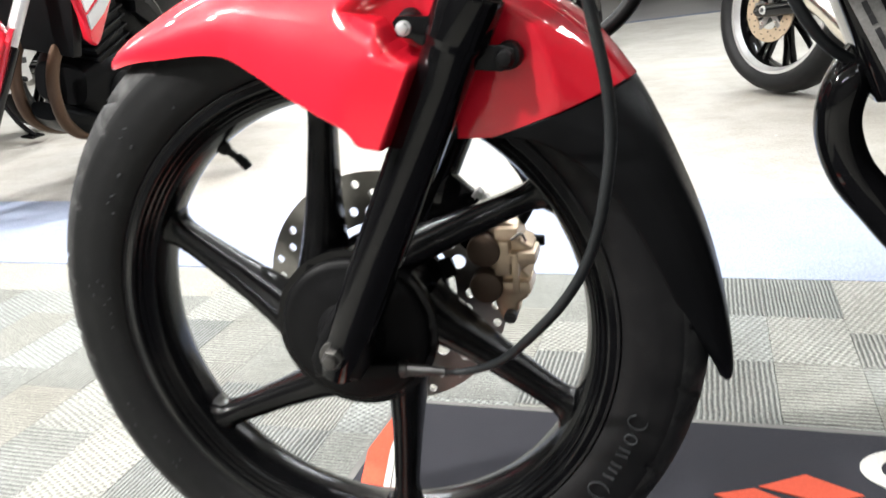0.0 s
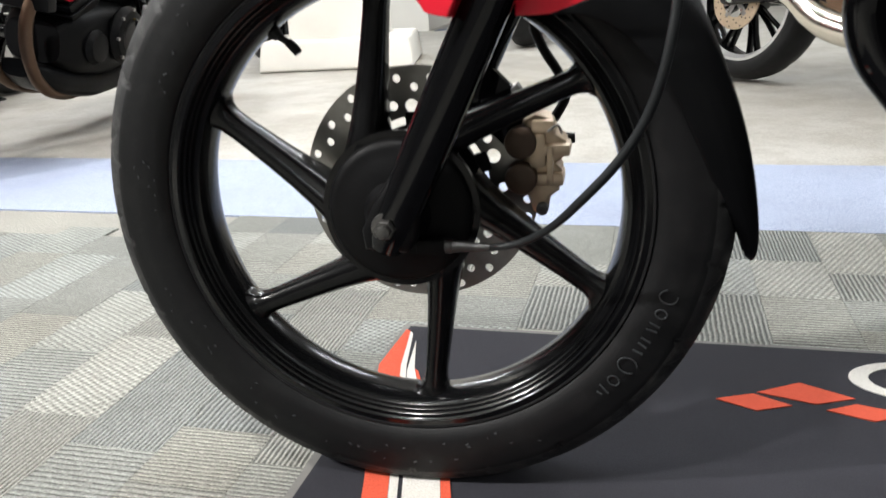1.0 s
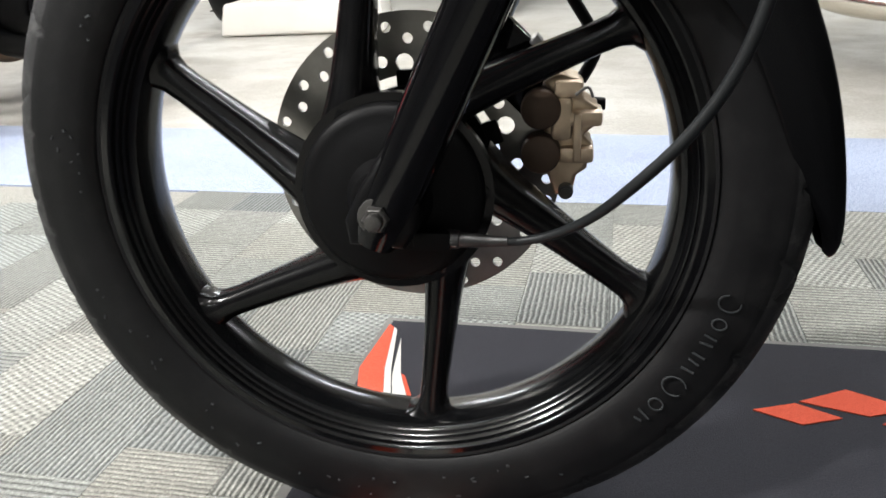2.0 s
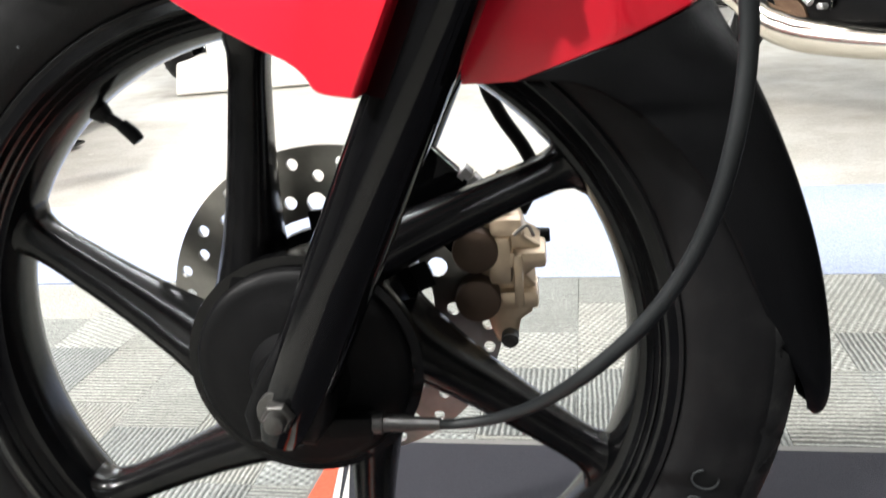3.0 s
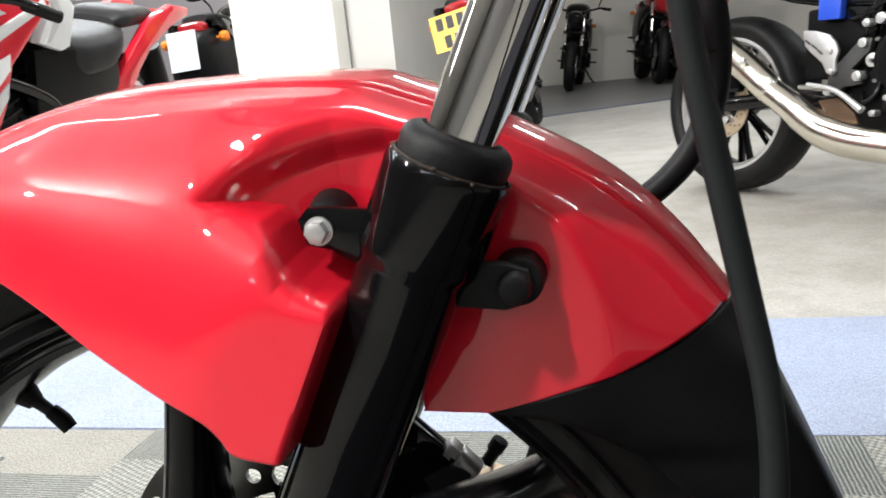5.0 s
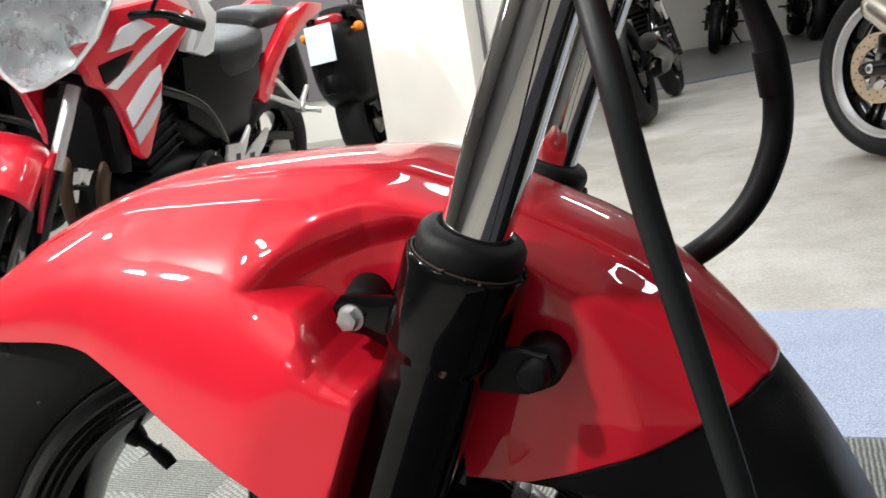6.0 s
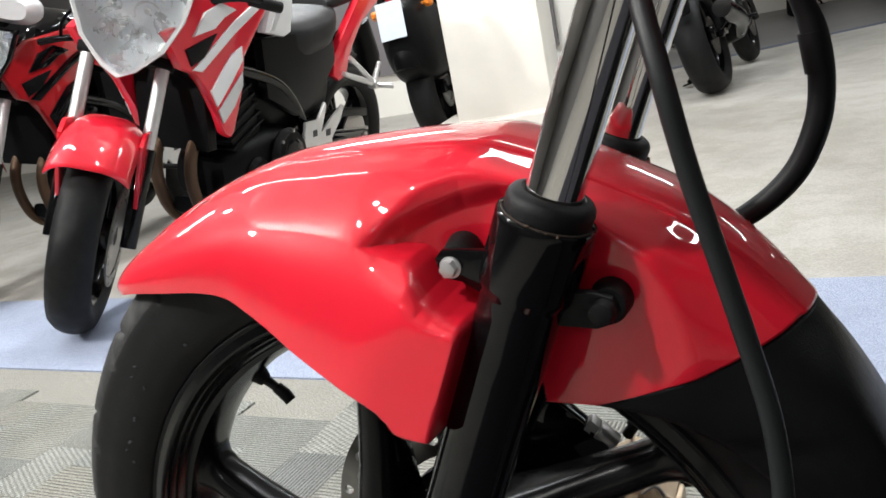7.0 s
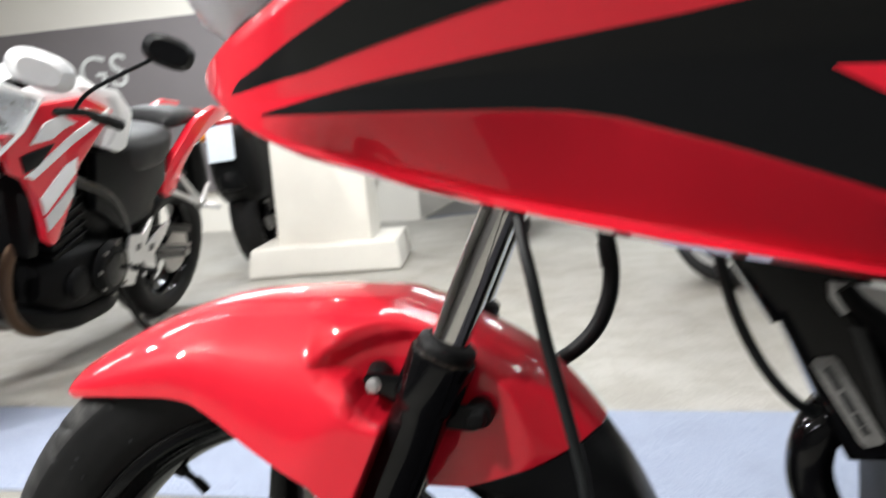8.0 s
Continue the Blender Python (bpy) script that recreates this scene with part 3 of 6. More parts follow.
def arc_ring(r, ang, size, start, end, stroke=0.0011, squash=0.8):
    """A thin open or closed ring on the tyre wall."""
    bm = bmesh.new()
    loops = []
    n = 18
    for k in range(n + 1):
        t = radians(start + (end - start) * k / n)
        c, z = math.cos(t), math.sin(t) * squash
        loops.append([((size - o * stroke) * z, y, (size - o * stroke) * c) for o, y in ((0, -0.0005), (1, -0.0005), (1, 0.0005), (0, 0.0005))])
    rings(bm, loops)
    a = radians(ang)
    return moved(bm, Matrix.Translation((r * math.cos(a), -0.0421, AXLE_Z + r * math.sin(a))) @ Matrix.Rotation(-a + math.pi / 2, 4, "Y"))


MARKS = [("ring", -17.5, 0.0085, -20, 250), ("ring", -21.5, 0.0058, 0, 360), ("bar", -24.2, 0.010, 5, 0), ("bar", -25.6, 0.010, -6, 0), ("bar", -28.0, 0.010, 4, 0), ("bar", -29.4, 0.009, 8, 0), ("bar", -31.2, 0.010, -4, 0),
         ("ring", -35.0, 0.0098, 30, 330), ("ring", -39.6, 0.0062, 0, 360), ("bar", -42.4, 0.012, 6, 0), ("bar", -43.8, 0.006, -12, 0)]
for kind, a, size, start, end in MARKS:
    bm = arc_ring(0.2490, a, size, start, end) if kind == "ring" else arc_bar(0.2485, a, 0.0014, size, -0.0421, start)
    part("sidewall_mark", bm, CHALK, tyre, "faint chalky stroke on the tyre wall")
specks = None
for k in range(46):
    a = rng.choice([rng.uniform(168, 184), rng.uniform(196, 216), rng.uniform(226, 262), rng.uniform(120, 160), rng.uniform(262, 300)])
    r = rng.uniform(0.236, 0.262)
    b = arc_bar(r, a, rng.uniform(0.001, 0.004), rng.uniform(0.0007, 0.0018), -0.0413 - 0.0004 * (r < 0.255), rng.uniform(-40, 40))
    specks = b if specks is None else merge(specks, b)
part("sidewall_speck", specks, CHALK, tyre, "small pale scuffs")["kind"] = "stuff"

rim_prof = [(0.2225, 0.034), (0.2165, 0.035), (0.213, 0.030), (0.2085, 0.0285), (0.2065, 0.024), (0.2015, 0.021), (0.1985, 0.014), (0.1968, 0.006), (0.1968, -0.006), (0.1985, -0.014), (0.2015, -0.021),
            (0.2045, -0.0222), (0.2062, -0.0240), (0.2070, -0.0262), (0.2086, -0.0280), (0.2096, -0.0276), (0.2108, -0.0302), (0.2122, -0.0316), (0.2134, -0.0308), (0.2142, -0.0326), (0.2152, -0.0346), (0.2168, -0.0354), (0.2225, -0.034), (0.219, -0.028), (0.212, -0.018), (0.212, 0.018), (0.219, 0.028)]
rim = part("front_rim", moved(revolve(rim_prof, 160), AX), RIM_BLACK, bike, "glossy black cast alloy rim")


def spoke(ang):
    """One swept spoke, from the hub to the rim, with flared roots and an eased section."""
    a0, a1 = radians(ang + 37), radians(ang)
    p0 = Vector((0.054 * math.cos(a0), 0, 0.054 * math.sin(a0)))
    p1 = Vector((0.203 * math.cos(a1), 0, 0.203 * math.sin(a1)))
    along = (p1 - p0).normalized()
    side = Vector((-along.z, 0, along.x))
    loops = []
    for t, w, d in ((0, 0.0220, 0.036), (0.10, 0.0180, 0.034), (0.22, 0.0152, 0.029), (0.38, 0.0134, 0.023), (0.55, 0.0122, 0.0187), (0.7, 0.0113, 0.0166), (0.82, 0.0107, 0.0155), (0.90, 0.0112, 0.0152), (0.95, 0.0140, 0.0158), (0.985, 0.0215, 0.0172), (1.0, 0.029, 0.018)):
        c = p0.lerp(p1, t)
        loop = []
        for u, v in ((-1, -0.30), (-0.90, -0.66), (-0.62, -0.86), (-0.18, -1), (0.18, -1), (0.62, -0.86), (0.90, -0.66), (1, -0.30), (1, 0.30), (0.90, 0.66), (0.62, 0.86), (0.18, 1), (-0.18, 1), (-0.62, 0.86), (-0.90, 0.66), (-1, 0.30)):
            loop.append(c + side * (u * w) + Vector((0, v * d, 0)))
        loops.append(loop)
    return rings(bmesh.new(), loops)


for k in range(6):
    part("spoke", moved(spoke(34.2 + 60 * k), AX), WHEEL_BLACK, rim)
hub_prof = [(0.012, 0.047), (0.034, 0.047), (0.052, 0.043), (0.058, 0.036), (0.060, 0.0), (0.069, -0.014), (0.073, -0.024), (0.073, -0.033), (0.012, -0.033)]
part("hub", moved(revolve(hub_prof, 64), AX), WHEEL_BLACK, rim)
for k in range(5):
    a = radians(20 + 72 * k)
    part("disc_bolt", cyl((0.046 * math.cos(a), 0.058, AXLE_Z + 0.046 * math.sin(a)), (0.046 * math.cos(a), 0.066, AXLE_Z + 0.046 * math.sin(a)), 0.006, seg=12), STEEL, rim)

cover_prof = [(0.010, -0.043), (0.046, -0.044), (0.050, -0.0415), (0.058, -0.041), (0.064, -0.039), (0.0665, -0.036), (0.0665, -0.0335), (0.010, -0.0335)]
cover = part("hub_cover", moved(revolve(cover_prof, 72), AX), CAST_BLACK, bike, "matt black hub side plate")
part("speed_sensor", moved(merge(cyl((0, -0.058, 0), (0, -0.043, 0), 0.026, 0.031, 32, 0.003), box(0.005, 0.036, -0.059, -0.046, -0.034, -0.019, 0.003), box(0.018, 0.044, -0.061, -0.047, -0.033, -0.0195, 0.002)), AX), CAST_BLACK, cover, "black speedometer drive housing")
part("cable_nut", merge(cyl((0.040, -0.0535, 0.2700), (0.050, -0.0535, 0.2695), 0.0068, seg=14, bevel=0.001), tube([(0.049, -0.0535, 0.2695), (0.062, -0.0537, 0.269), (0.072, -0.0540, 0.2690), (0.084, -0.0560, 0.2697)], [0.0056, 0.0050, 0.0040, 0.0036], 14, 4)), DULL_METAL, cover, "grey metal cable ferrule")

# brake disc with drilled holes, cut as a ring grid
def brake_disc():
    bm = bmesh.new()
    outer = 0.119
    bmesh.ops.create_circle(bm, cap_ends=False, segments=120, radius=outer)
    bmesh.ops.create_circle(bm, cap_ends=False, segments=90, radius=0.070)
    holes = []
    for k in range(40):
        a = radians(163.1 - 9 * k)
        r = (0.1115, 0.1020, 0.1085, 0.0995, 0.1100, 0.1005, 0.1115, 0.1080, 0.0980, 0.1075)[k % 10]
        holes.append((r * math.cos(a), r * math.sin(a), 0.0042))
    for k in range(10):
        for a, r, size in ((radians(106.5 + 36 * k), 0.0830, 0.0048), (radians(93.6 + 36 * k), 0.0795, 0.0072)):
            holes.append((r * math.cos(a), r * math.sin(a), size))
    for x, y, r in holes:
        bmesh.ops.create_circle(bm, cap_ends=False, segments=12, radius=r, matrix=Matrix.Translation((x, y, 0)))
    bmesh.ops.triangle_fill(bm, use_beauty=True, use_dissolve=False, edges=bm.edges[:])
    # keep the band: drop faces inside holes and inside the ring
    bad = []
    for f in bm.faces:
        c = f.calc_center_median()
        if c.length < 0.0697 or any((c.x - x) ** 2 + (c.y - y) ** 2 < (r * 0.9) ** 2 for x, y, r in holes):
            bad.append(f)
    bmesh.ops.delete(bm, geom=bad, context="FACES")
    ext = bmesh.ops.extrude_face_region(bm, geom=bm.faces[:])
    bmesh.ops.translate(bm, vec=(0, 0, 0.004), verts=[v for v in ext["geom"] if isinstance(v, bmesh.types.BMVert)])
    return moved(bm, Matrix.Translation((0, 0.058, AXLE_Z)) @ Matrix.Rotation(math.pi / 2, 4, "X") @ Matrix.Translation((0, 0, -0.002)))


disc = part("brake_disc", brake_disc(), DISC, bike, "drilled steel brake disc", smooth=30)
carrier = None
for k in range(5):
    a = radians(20 + 72 * k)
    arm = moved(box(0.02, 0.074, -0.003, 0.003, -0.010, 0.010, 0.002), Matrix.Rotation(-a, 4, "Y"))
    carrier = arm if carrier is None else merge(carrier, arm)
carrier = merge(carrier, cyl((0, -0.004, 0), (0, 0.004, 0), 0.062, seg=40))
part("disc_carrier", moved(carrier, Matrix.Translation((0, 0.058, AXLE_Z))), CAST_BLACK, disc, "black disc carrier")

axle = part("axle_nut", merge(cyl((0, -0.1000, AXLE_Z), (0, 0.09, AXLE_Z), 0.0060, seg=20, bevel=0.0015), moved(revolve([(0.0054, -0.0935), (0.0080, -0.0935), (0.0094, -0.0922), (0.0098, -0.0865), (0.0054, -0.0865)], 6), AX)), AXLE_STEEL, bike, "scuffed steel axle nut")
part("axle_washer", cyl((0, -0.0870, AXLE_Z), (0, -0.0815, AXLE_Z), 0.0134, seg=32, bevel=0.0012), AXLE_STEEL, axle)

valve = part("valve_stem", tube([(-0.1175, 0.004, 0.4535), (-0.110, 0.004, 0.4475), (-0.104, 0.003, 0.4435)], [0.0042, 0.0034, 0.003], 12, 4), RUBBER, bike, "black rubber tyre valve")
part("valve_cap", tube([(-0.1045, 0.003, 0.4445), (-0.099, 0.003, 0.439), (-0.0955, 0.003, 0.434)], [0.0042, 0.0046, 0.004], 12, 4), BLACK_PLASTIC, valve)
part("valve_seat", cyl((-0.1195, 0.004, 0.4555), (-0.113, 0.004, 0.449), 0.0075, 0.005, 14, 0.001), RUBBER, valve)

# fork
RAKE = radians(25.4)
UP = Vector((math.sin(RAKE), 0, math.cos(RAKE)))
OUT = Vector((-math.cos(RAKE), 0, math.sin(RAKE)))


def on_fork(s, y):
    return Vector((0.0028, y, AXLE_Z - 0.002)) + UP * s


def turned(y, prof, seg=40):
    """A turned bar on the fork's line: profile of (distance along, radius)."""
    bm = bmesh.new()
    loops = []
    for s, r in prof:
        c = on_fork(s, y)
        loops.append([c + r * (math.cos(2 * math.pi * k / seg) * OUT + math.sin(2 * math.pi * k / seg) * Vector((0, 1, 0))) for k in range(seg)])
    return rings(bm, loops)


for y, side in ((-0.07, -1), (0.07, 1)):
    leg = part("fork_slider", turned(y, [(-0.026, 0.010), (-0.023, 0.0150), (-0.012, 0.0185), (0.0, 0.0196), (0.03, 0.0200), (0.06, 0.0202), (0.20, 0.0203), (0.235, 0.0205), (0.262, 0.0208), (0.264, 0.0211), (0.2675, 0.0230), (0.269, 0.0233), (0.300, 0.0237), (0.3030, 0.0236), (0.3040, 0.0231), (0.3040, 0.0222), (0.3010, 0.0218), (0.3010, 0.013)]), BLACK_GLOSS, bike, "gloss black fork slider")
    part("axle_lug", moved(slab([(-0.022, -0.022), (0.016, -0.025), (0.0255, -0.012), (0.029, 0.018), (0.038, 0.046), (0.008, 0.050), (-0.014, 0.016), (-0.024, -0.004)], y - 0.0125, y + 0.0125, 0.007, 3), AX), CAST_BLACK, leg)
    part("dust_seal", turned(y, [(0.3005, 0.0195), (0.3012, 0.0216), (0.3030, 0.0214), (0.3038, 0.0205), (0.3060, 0.0206), (0.3095, 0.0209), (0.3120, 0.0204), (0.3140, 0.0190), (0.3152, 0.0168), (0.3156, 0.0150), (0.3150, 0.0140), (0.3130, 0.0132)]), RUBBER, leg, "weathered rubber dust seal")
    part("seal_clip", tube([on_fork(0.3040, y) + 0.0214 * (math.cos(t) * OUT + math.sin(t) * Vector((0, 1, 0))) for t in np.linspace(-2.9, 2.9, 18)], 0.0006, 8, 2), RUST, leg, "rusty wire clip")
    for k in range(16):
        t = rng.uniform(-3.1, 3.1)
        c = on_fork(0.3040 + rng.uniform(-0.0005, 0.0015), y) + rng.uniform(0.0210, 0.0228) * (math.cos(t) * OUT + math.sin(t) * Vector((0, 1, 0)))
        d = rng.uniform(0.0003, 0.0008)
        part("rust_flake", moved(box(-d, d, -d * 1.6, d * 1.6, -d * 0.7, d * 0.7, d * 0.3, 1), Matrix.Translation(c) @ Matrix.Rotation(t, 4, "Z")), RUST_FLAKE, leg, "brown rust flake")
    part("stanchion", turned(y, [(0.26, 0.0133), (0.53, 0.0133)], 48), CHROME, leg, "bright chrome fork tube")
    # mudguard brackets on the slider
    part("front_bracket", merge(slab([(0.074, 0.5525), (0.078, 0.5565), (0.087, 0.5565), (0.115, 0.553), (0.112, 0.530), (0.100, 0.530), (0.086, 0.540), (0.0765, 0.5425)], y - 0.0025, y + 0.0025, 0.0012)), BLACK_GLOSS, leg)
    part("bracket_bolt", hexbar((0.082, y + side * 0.0080, 0.548), (0.082, y + side * 0.002, 0.548), 0.0044), ALLOY, leg, "worn hexagon bolt head")
    part("bolt_flange", cyl((0.082, y + side * 0.0035, 0.548), (0.082, y + side * 0.0022, 0.548), 0.0055, seg=24), ALLOY, leg)
    part("bracket_grommet", cyl((0.083, y - side * 0.0025, 0.5495), (0.083, y - side * 0.018, 0.5515), 0.0085, 0.0098, 28, 0.002), RUBBER, leg, "thick rubber grommet")
    part("rear_bracket", slab([(0.115, 0.533), (0.149, 0.532), (0.158, 0.529), (0.160, 0.522), (0.156, 0.516), (0.149, 0.514), (0.113, 0.518)], y - 0.004, y + 0.003, 0.002), RUBBER, leg)
    part("rear_bolt", merge(cyl((0.1525, y + side * 0.009, 0.5230), (0.1525, y, 0.5230), 0.0058, 0.0068, 22, 0.002), cyl((0.1535, y, 0.5235), (0.1535, y - side * 0.015, 0.5235), 0.0094, 0.0102, 26, 0.002)), RUBBER, leg, "rubber-capped rear fixing")

# caliper on the far leg
cal = part("brake_caliper", slab([(0.106, 0.290), (0.113, 0.270), (0.126, 0.268), (0.130, 0.286), (0.138, 0.292), (0.141, 0.312), (0.135, 0.319), (0.145, 0.327), (0.145, 0.341), (0.135, 0.347), (0.132, 0.362), (0.116, 0.367), (0.104, 0.360), (0.110, 0.345), (0.104, 0.326)], 0.050, 0.088, 0.004, 3), GOLD, bike, "champagne anodised twin-piston brake caliper")
for name, b in (("upper_lug", box(0.119, 0.149, 0.041, 0.076, 0.327, 0.339, 0.004)), ("lower_lug", box(0.116, 0.143, 0.041, 0.078, 0.298, 0.311, 0.004)), ("bridge", box(0.110, 0.126, 0.040, 0.060, 0.316, 0.350, 0.005)), ("pad_cover", box(0.112, 0.134, 0.042, 0.070, 0.349, 0.362, 0.004)),
                ("rib", box(0.127, 0.133, 0.038, 0.060, 0.300, 0.338, 0.002))):
    part(name, b, GOLD, cal)
# piston housings take the darkened gold, so their shade is painted in
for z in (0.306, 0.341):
    part("piston_housing", cyl((0.102, 0.037, z), (0.102, 0.075, z), 0.0155, seg=32, bevel=0.003), SHADED_GOLD, cal, "piston housing in gold darkened for shade")
part("caliper_pin", merge(cyl((0.122, 0.041, 0.275), (0.122, 0.070, 0.275), 0.0060, seg=20, bevel=0.001), cyl((0.122, 0.0395, 0.275), (0.122, 0.042, 0.275), 0.004, seg=8)), DULL_METAL, cal)
part("pad_spring", tube([(0.128, 0.040, 0.352), (0.137, 0.040, 0.358), (0.141, 0.042, 0.350)], 0.0012, 8, 4), STEEL, cal)
part("pin_boot", cyl((0.136, 0.082, 0.337), (0.152, 0.082, 0.337), 0.0062, 0.005, 16, 0.001), RUBBER, cal, "black rubber pin boot")
part("bleed_nipple", merge(cyl((0.112, 0.084, 0.368), (0.118, 0.084, 0.376), 0.004, seg=12), cyl((0.117, 0.084, 0.3755), (0.122, 0.084, 0.3825), 0.0052, seg=14, bevel=0.001)), BLACK_PLASTIC, cal)
part("caliper_bracket", slab([(0.050, 0.395), (0.075, 0.412), (0.092, 0.395), (0.108, 0.377), (0.104, 0.360), (0.090, 0.330), (0.075, 0.345), (0.040, 0.360)], 0.052, 0.066, 0.004), BLACK_GLOSS, cal, "black cast caliper bracket")
part("banjo_bolt", merge(cyl((0.098, 0.060, 0.386), (0.108, 0.062, 0.374), 0.008, seg=20, bevel=0.001), hexbar((0.093, 0.059, 0.392), (0.098, 0.060, 0.386), 0.0075)), STEEL, cal)

hose = part("brake_hose", tube([(0.132, 0.072, 0.358), (0.143, 0.083, 0.379), (0.137, 0.085, 0.398), (0.120, 0.085, 0.426), (0.113, 0.086, 0.450), (0.130, 0.087, 0.480), (0.166, 0.086, 0.500), (0.206, 0.083, 0.5195), (0.231, 0.083, 0.5405), (0.2445, 0.083, 0.567), (0.2485, 0.083, 0.592), (0.2465, 0.083, 0.617), (0.240, 0.080, 0.640), (0.225, 0.07, 0.69), (0.22, 0.06, 0.76)],
                               [0.0048, 0.0048, 0.0048, 0.0048, 0.0050, 0.0056, 0.0064, 0.0068, 0.0070, 0.0071, 0.0071, 0.0071, 0.0058, 0.0054, 0.0054], 16, 8), HOSE_DARK, bike, "thick black sleeved brake hose")
part("hose_clip", tube([(0.2478, 0.083, 0.596), (0.2455, 0.083, 0.6175)], 0.0077, 18, 2), HOSE_DARK, hose)
part("speedometer_cable", tube([(0.060, -0.053, 0.269), (0.085, -0.056, 0.2695), (0.112, -0.066, 0.278), (0.139, -0.086, 0.2985), (0.1635, -0.110, 0.328), (0.189, -0.124, 0.360), (0.2065, -0.132, 0.390), (0.217, -0.139, 0.42), (0.223, -0.1425, 0.45), (0.2262, -0.1425, 0.48), (0.2247, -0.1425, 0.51), (0.2192, -0.1425, 0.54), (0.2132, -0.1435, 0.57), (0.2072, -0.1445, 0.60), (0.2025, -0.144, 0.63), (0.196, -0.130, 0.66), (0.190, -0.100, 0.70), (0.19, -0.07, 0.76)], [0.0028, 0.0030, 0.0032, 0.0034] + [0.0038] * 14, 18, 6), HOSE, bike, "black rubber speedometer cable")

# ---------------------------------------------------------------- front mudguard
# stations of the shell, front to back: crown x z, lower edge x z, half width at the lower edge
STATIONS = [(-0.197, 0.531, -0.191, 0.5295, 0.020), (-0.187, 0.5445, -0.178, 0.531, 0.036), (-0.165, 0.5575, -0.155, 0.535, 0.046), (-0.127, 0.5765, -0.120, 0.537, 0.0545),
            (-0.085, 0.5925, -0.085, 0.5385, 0.063), (-0.045, 0.602, -0.060, 0.5355, 0.069), (-0.010, 0.6052, -0.035, 0.523, 0.0755), (0.025, 0.6058, -0.012, 0.509, 0.084),
            (0.055, 0.6052, 0.012, 0.496, 0.091), (0.083, 0.6032, 0.034, 0.485, 0.0985), (0.098, 0.6015, 0.042, 0.4775, 0.1015), (0.110, 0.5970, 0.0475, 0.4705, 0.1035),
            (0.124, 0.5915, 0.0635, 0.467, 0.105), (0.128, 0.5895, 0.067, 0.4665, 0.1055), (0.150, 0.5770, 0.085, 0.465, 0.105), (0.185, 0.5575, 0.104, 0.4635, 0.090),
            (0.214, 0.5315, 0.121, 0.4632, 0.07), (0.2385, 0.4985, 0.1365, 0.4638, 0.06)]
BLACK_STATIONS = [(0.2380, 0.4975, 0.1360, 0.4636, 0.0592), (0.250, 0.4765, 0.166, 0.461, 0.0577), (0.264, 0.445, 0.195, 0.445, 0.0555), (0.283, 0.400, 0.228, 0.410, 0.052), (0.298, 0.355, 0.252, 0.362, 0.047),
                  (0.308, 0.305, 0.273, 0.315, 0.038), (0.3125, 0.268, 0.292, 0.280, 0.026), (0.3120, 0.250, 0.300, 0.262, 0.016), (0.3095, 0.2445, 0.304, 0.250, 0.008)]
# foot of the scooped recess beside the fork; the lobe in front of the fork stands outside it
RECESS = [(0.036, 0.5625), (0.050, 0.5585), (0.0565, 0.5565), (0.0625, 0.5545), (0.0662, 0.5500), (0.0688, 0.5448), (0.0718, 0.5392), (0.0775, 0.5335), (0.0840, 0.5298), (0.0908, 0.5270), (0.0935, 0.5222), (0.0668, 0.4680), (0.023, 0.370), (0.40, 0.30), (0.40, 0.66), (0.036, 0.66)]
# everything above the crease on top of the lobe, and how far out the crease stands
LEDGE = [(0.036, 0.5615), (0.0435, 0.5520), (0.0530, 0.5463), (0.0625, 0.5415), (0.0690, 0.5308), (0.0755, 0.5268), (0.0915, 0.5232), (0.40, 0.45), (0.40, 0.70), (-0.03, 0.70), (0.020, 0.575)]
LEDGE_X = [0.036, 0.0435, 0.053, 0.0625, 0.069, 0.0755, 0.09]
LEDGE_Y = [0.0800, 0.0853, 0.0890, 0.0923, 0.0958, 0.0965, 0.0955]
# open slot where the fork leg passes behind the lobe
SLOT = [(0.060, 0.440), (0.0690, 0.4680), (0.0915, 0.5150), (0.102, 0.5150), (0.109, 0.490), (0.1085, 0.440)]


def signed(poly, x, z):
    """Distance to an outline, positive within."""
    inside, best = False, 9.0
    n = len(poly)
    for i in range(n):
        (x0, z0), (x1, z1) = poly[i], poly[(i + 1) % n]
        dx, dz = x1 - x0, z1 - z0
        t = max(0, min(1, ((x - x0) * dx + (z - z0) * dz) / (dx * dx + dz * dz)))
        best = min(best, math.hypot(x - x0 - t * dx, z - z0 - t * dz))
        if (z0 > z) != (z1 > z) and x < x0 + (z - z0) / dz * dx:
            inside = not inside
    return best if inside else -best


def ease(t):
    t = max(0.0, min(1.0, t))
    return t * t * (3 - 2 * t)


# depth across from the crown to the lower edge, as a share of the half width
INNER_V = [0, 0.006, 0.018, 0.038, 0.055, 0.09, 0.16, 0.3, 0.5, 0.8, 1.0]
INNER_Y = [0, 0.25, 0.46, 0.66, 0.76, 0.80, 0.85, 0.93, 0.99, 1.0, 0.99]


CROWN_DROP = [0.0, 0.0003, 0.0010, 0.0021, 0.0036, 0.0042, 0.0056, 0.0061, 0.0090, 0.0125]
CROWN_Y = [0.0, 0.0070, 0.0140, 0.0215, 0.0275, 0.0288, 0.0297, 0.0312, 0.0405, 0.0500]


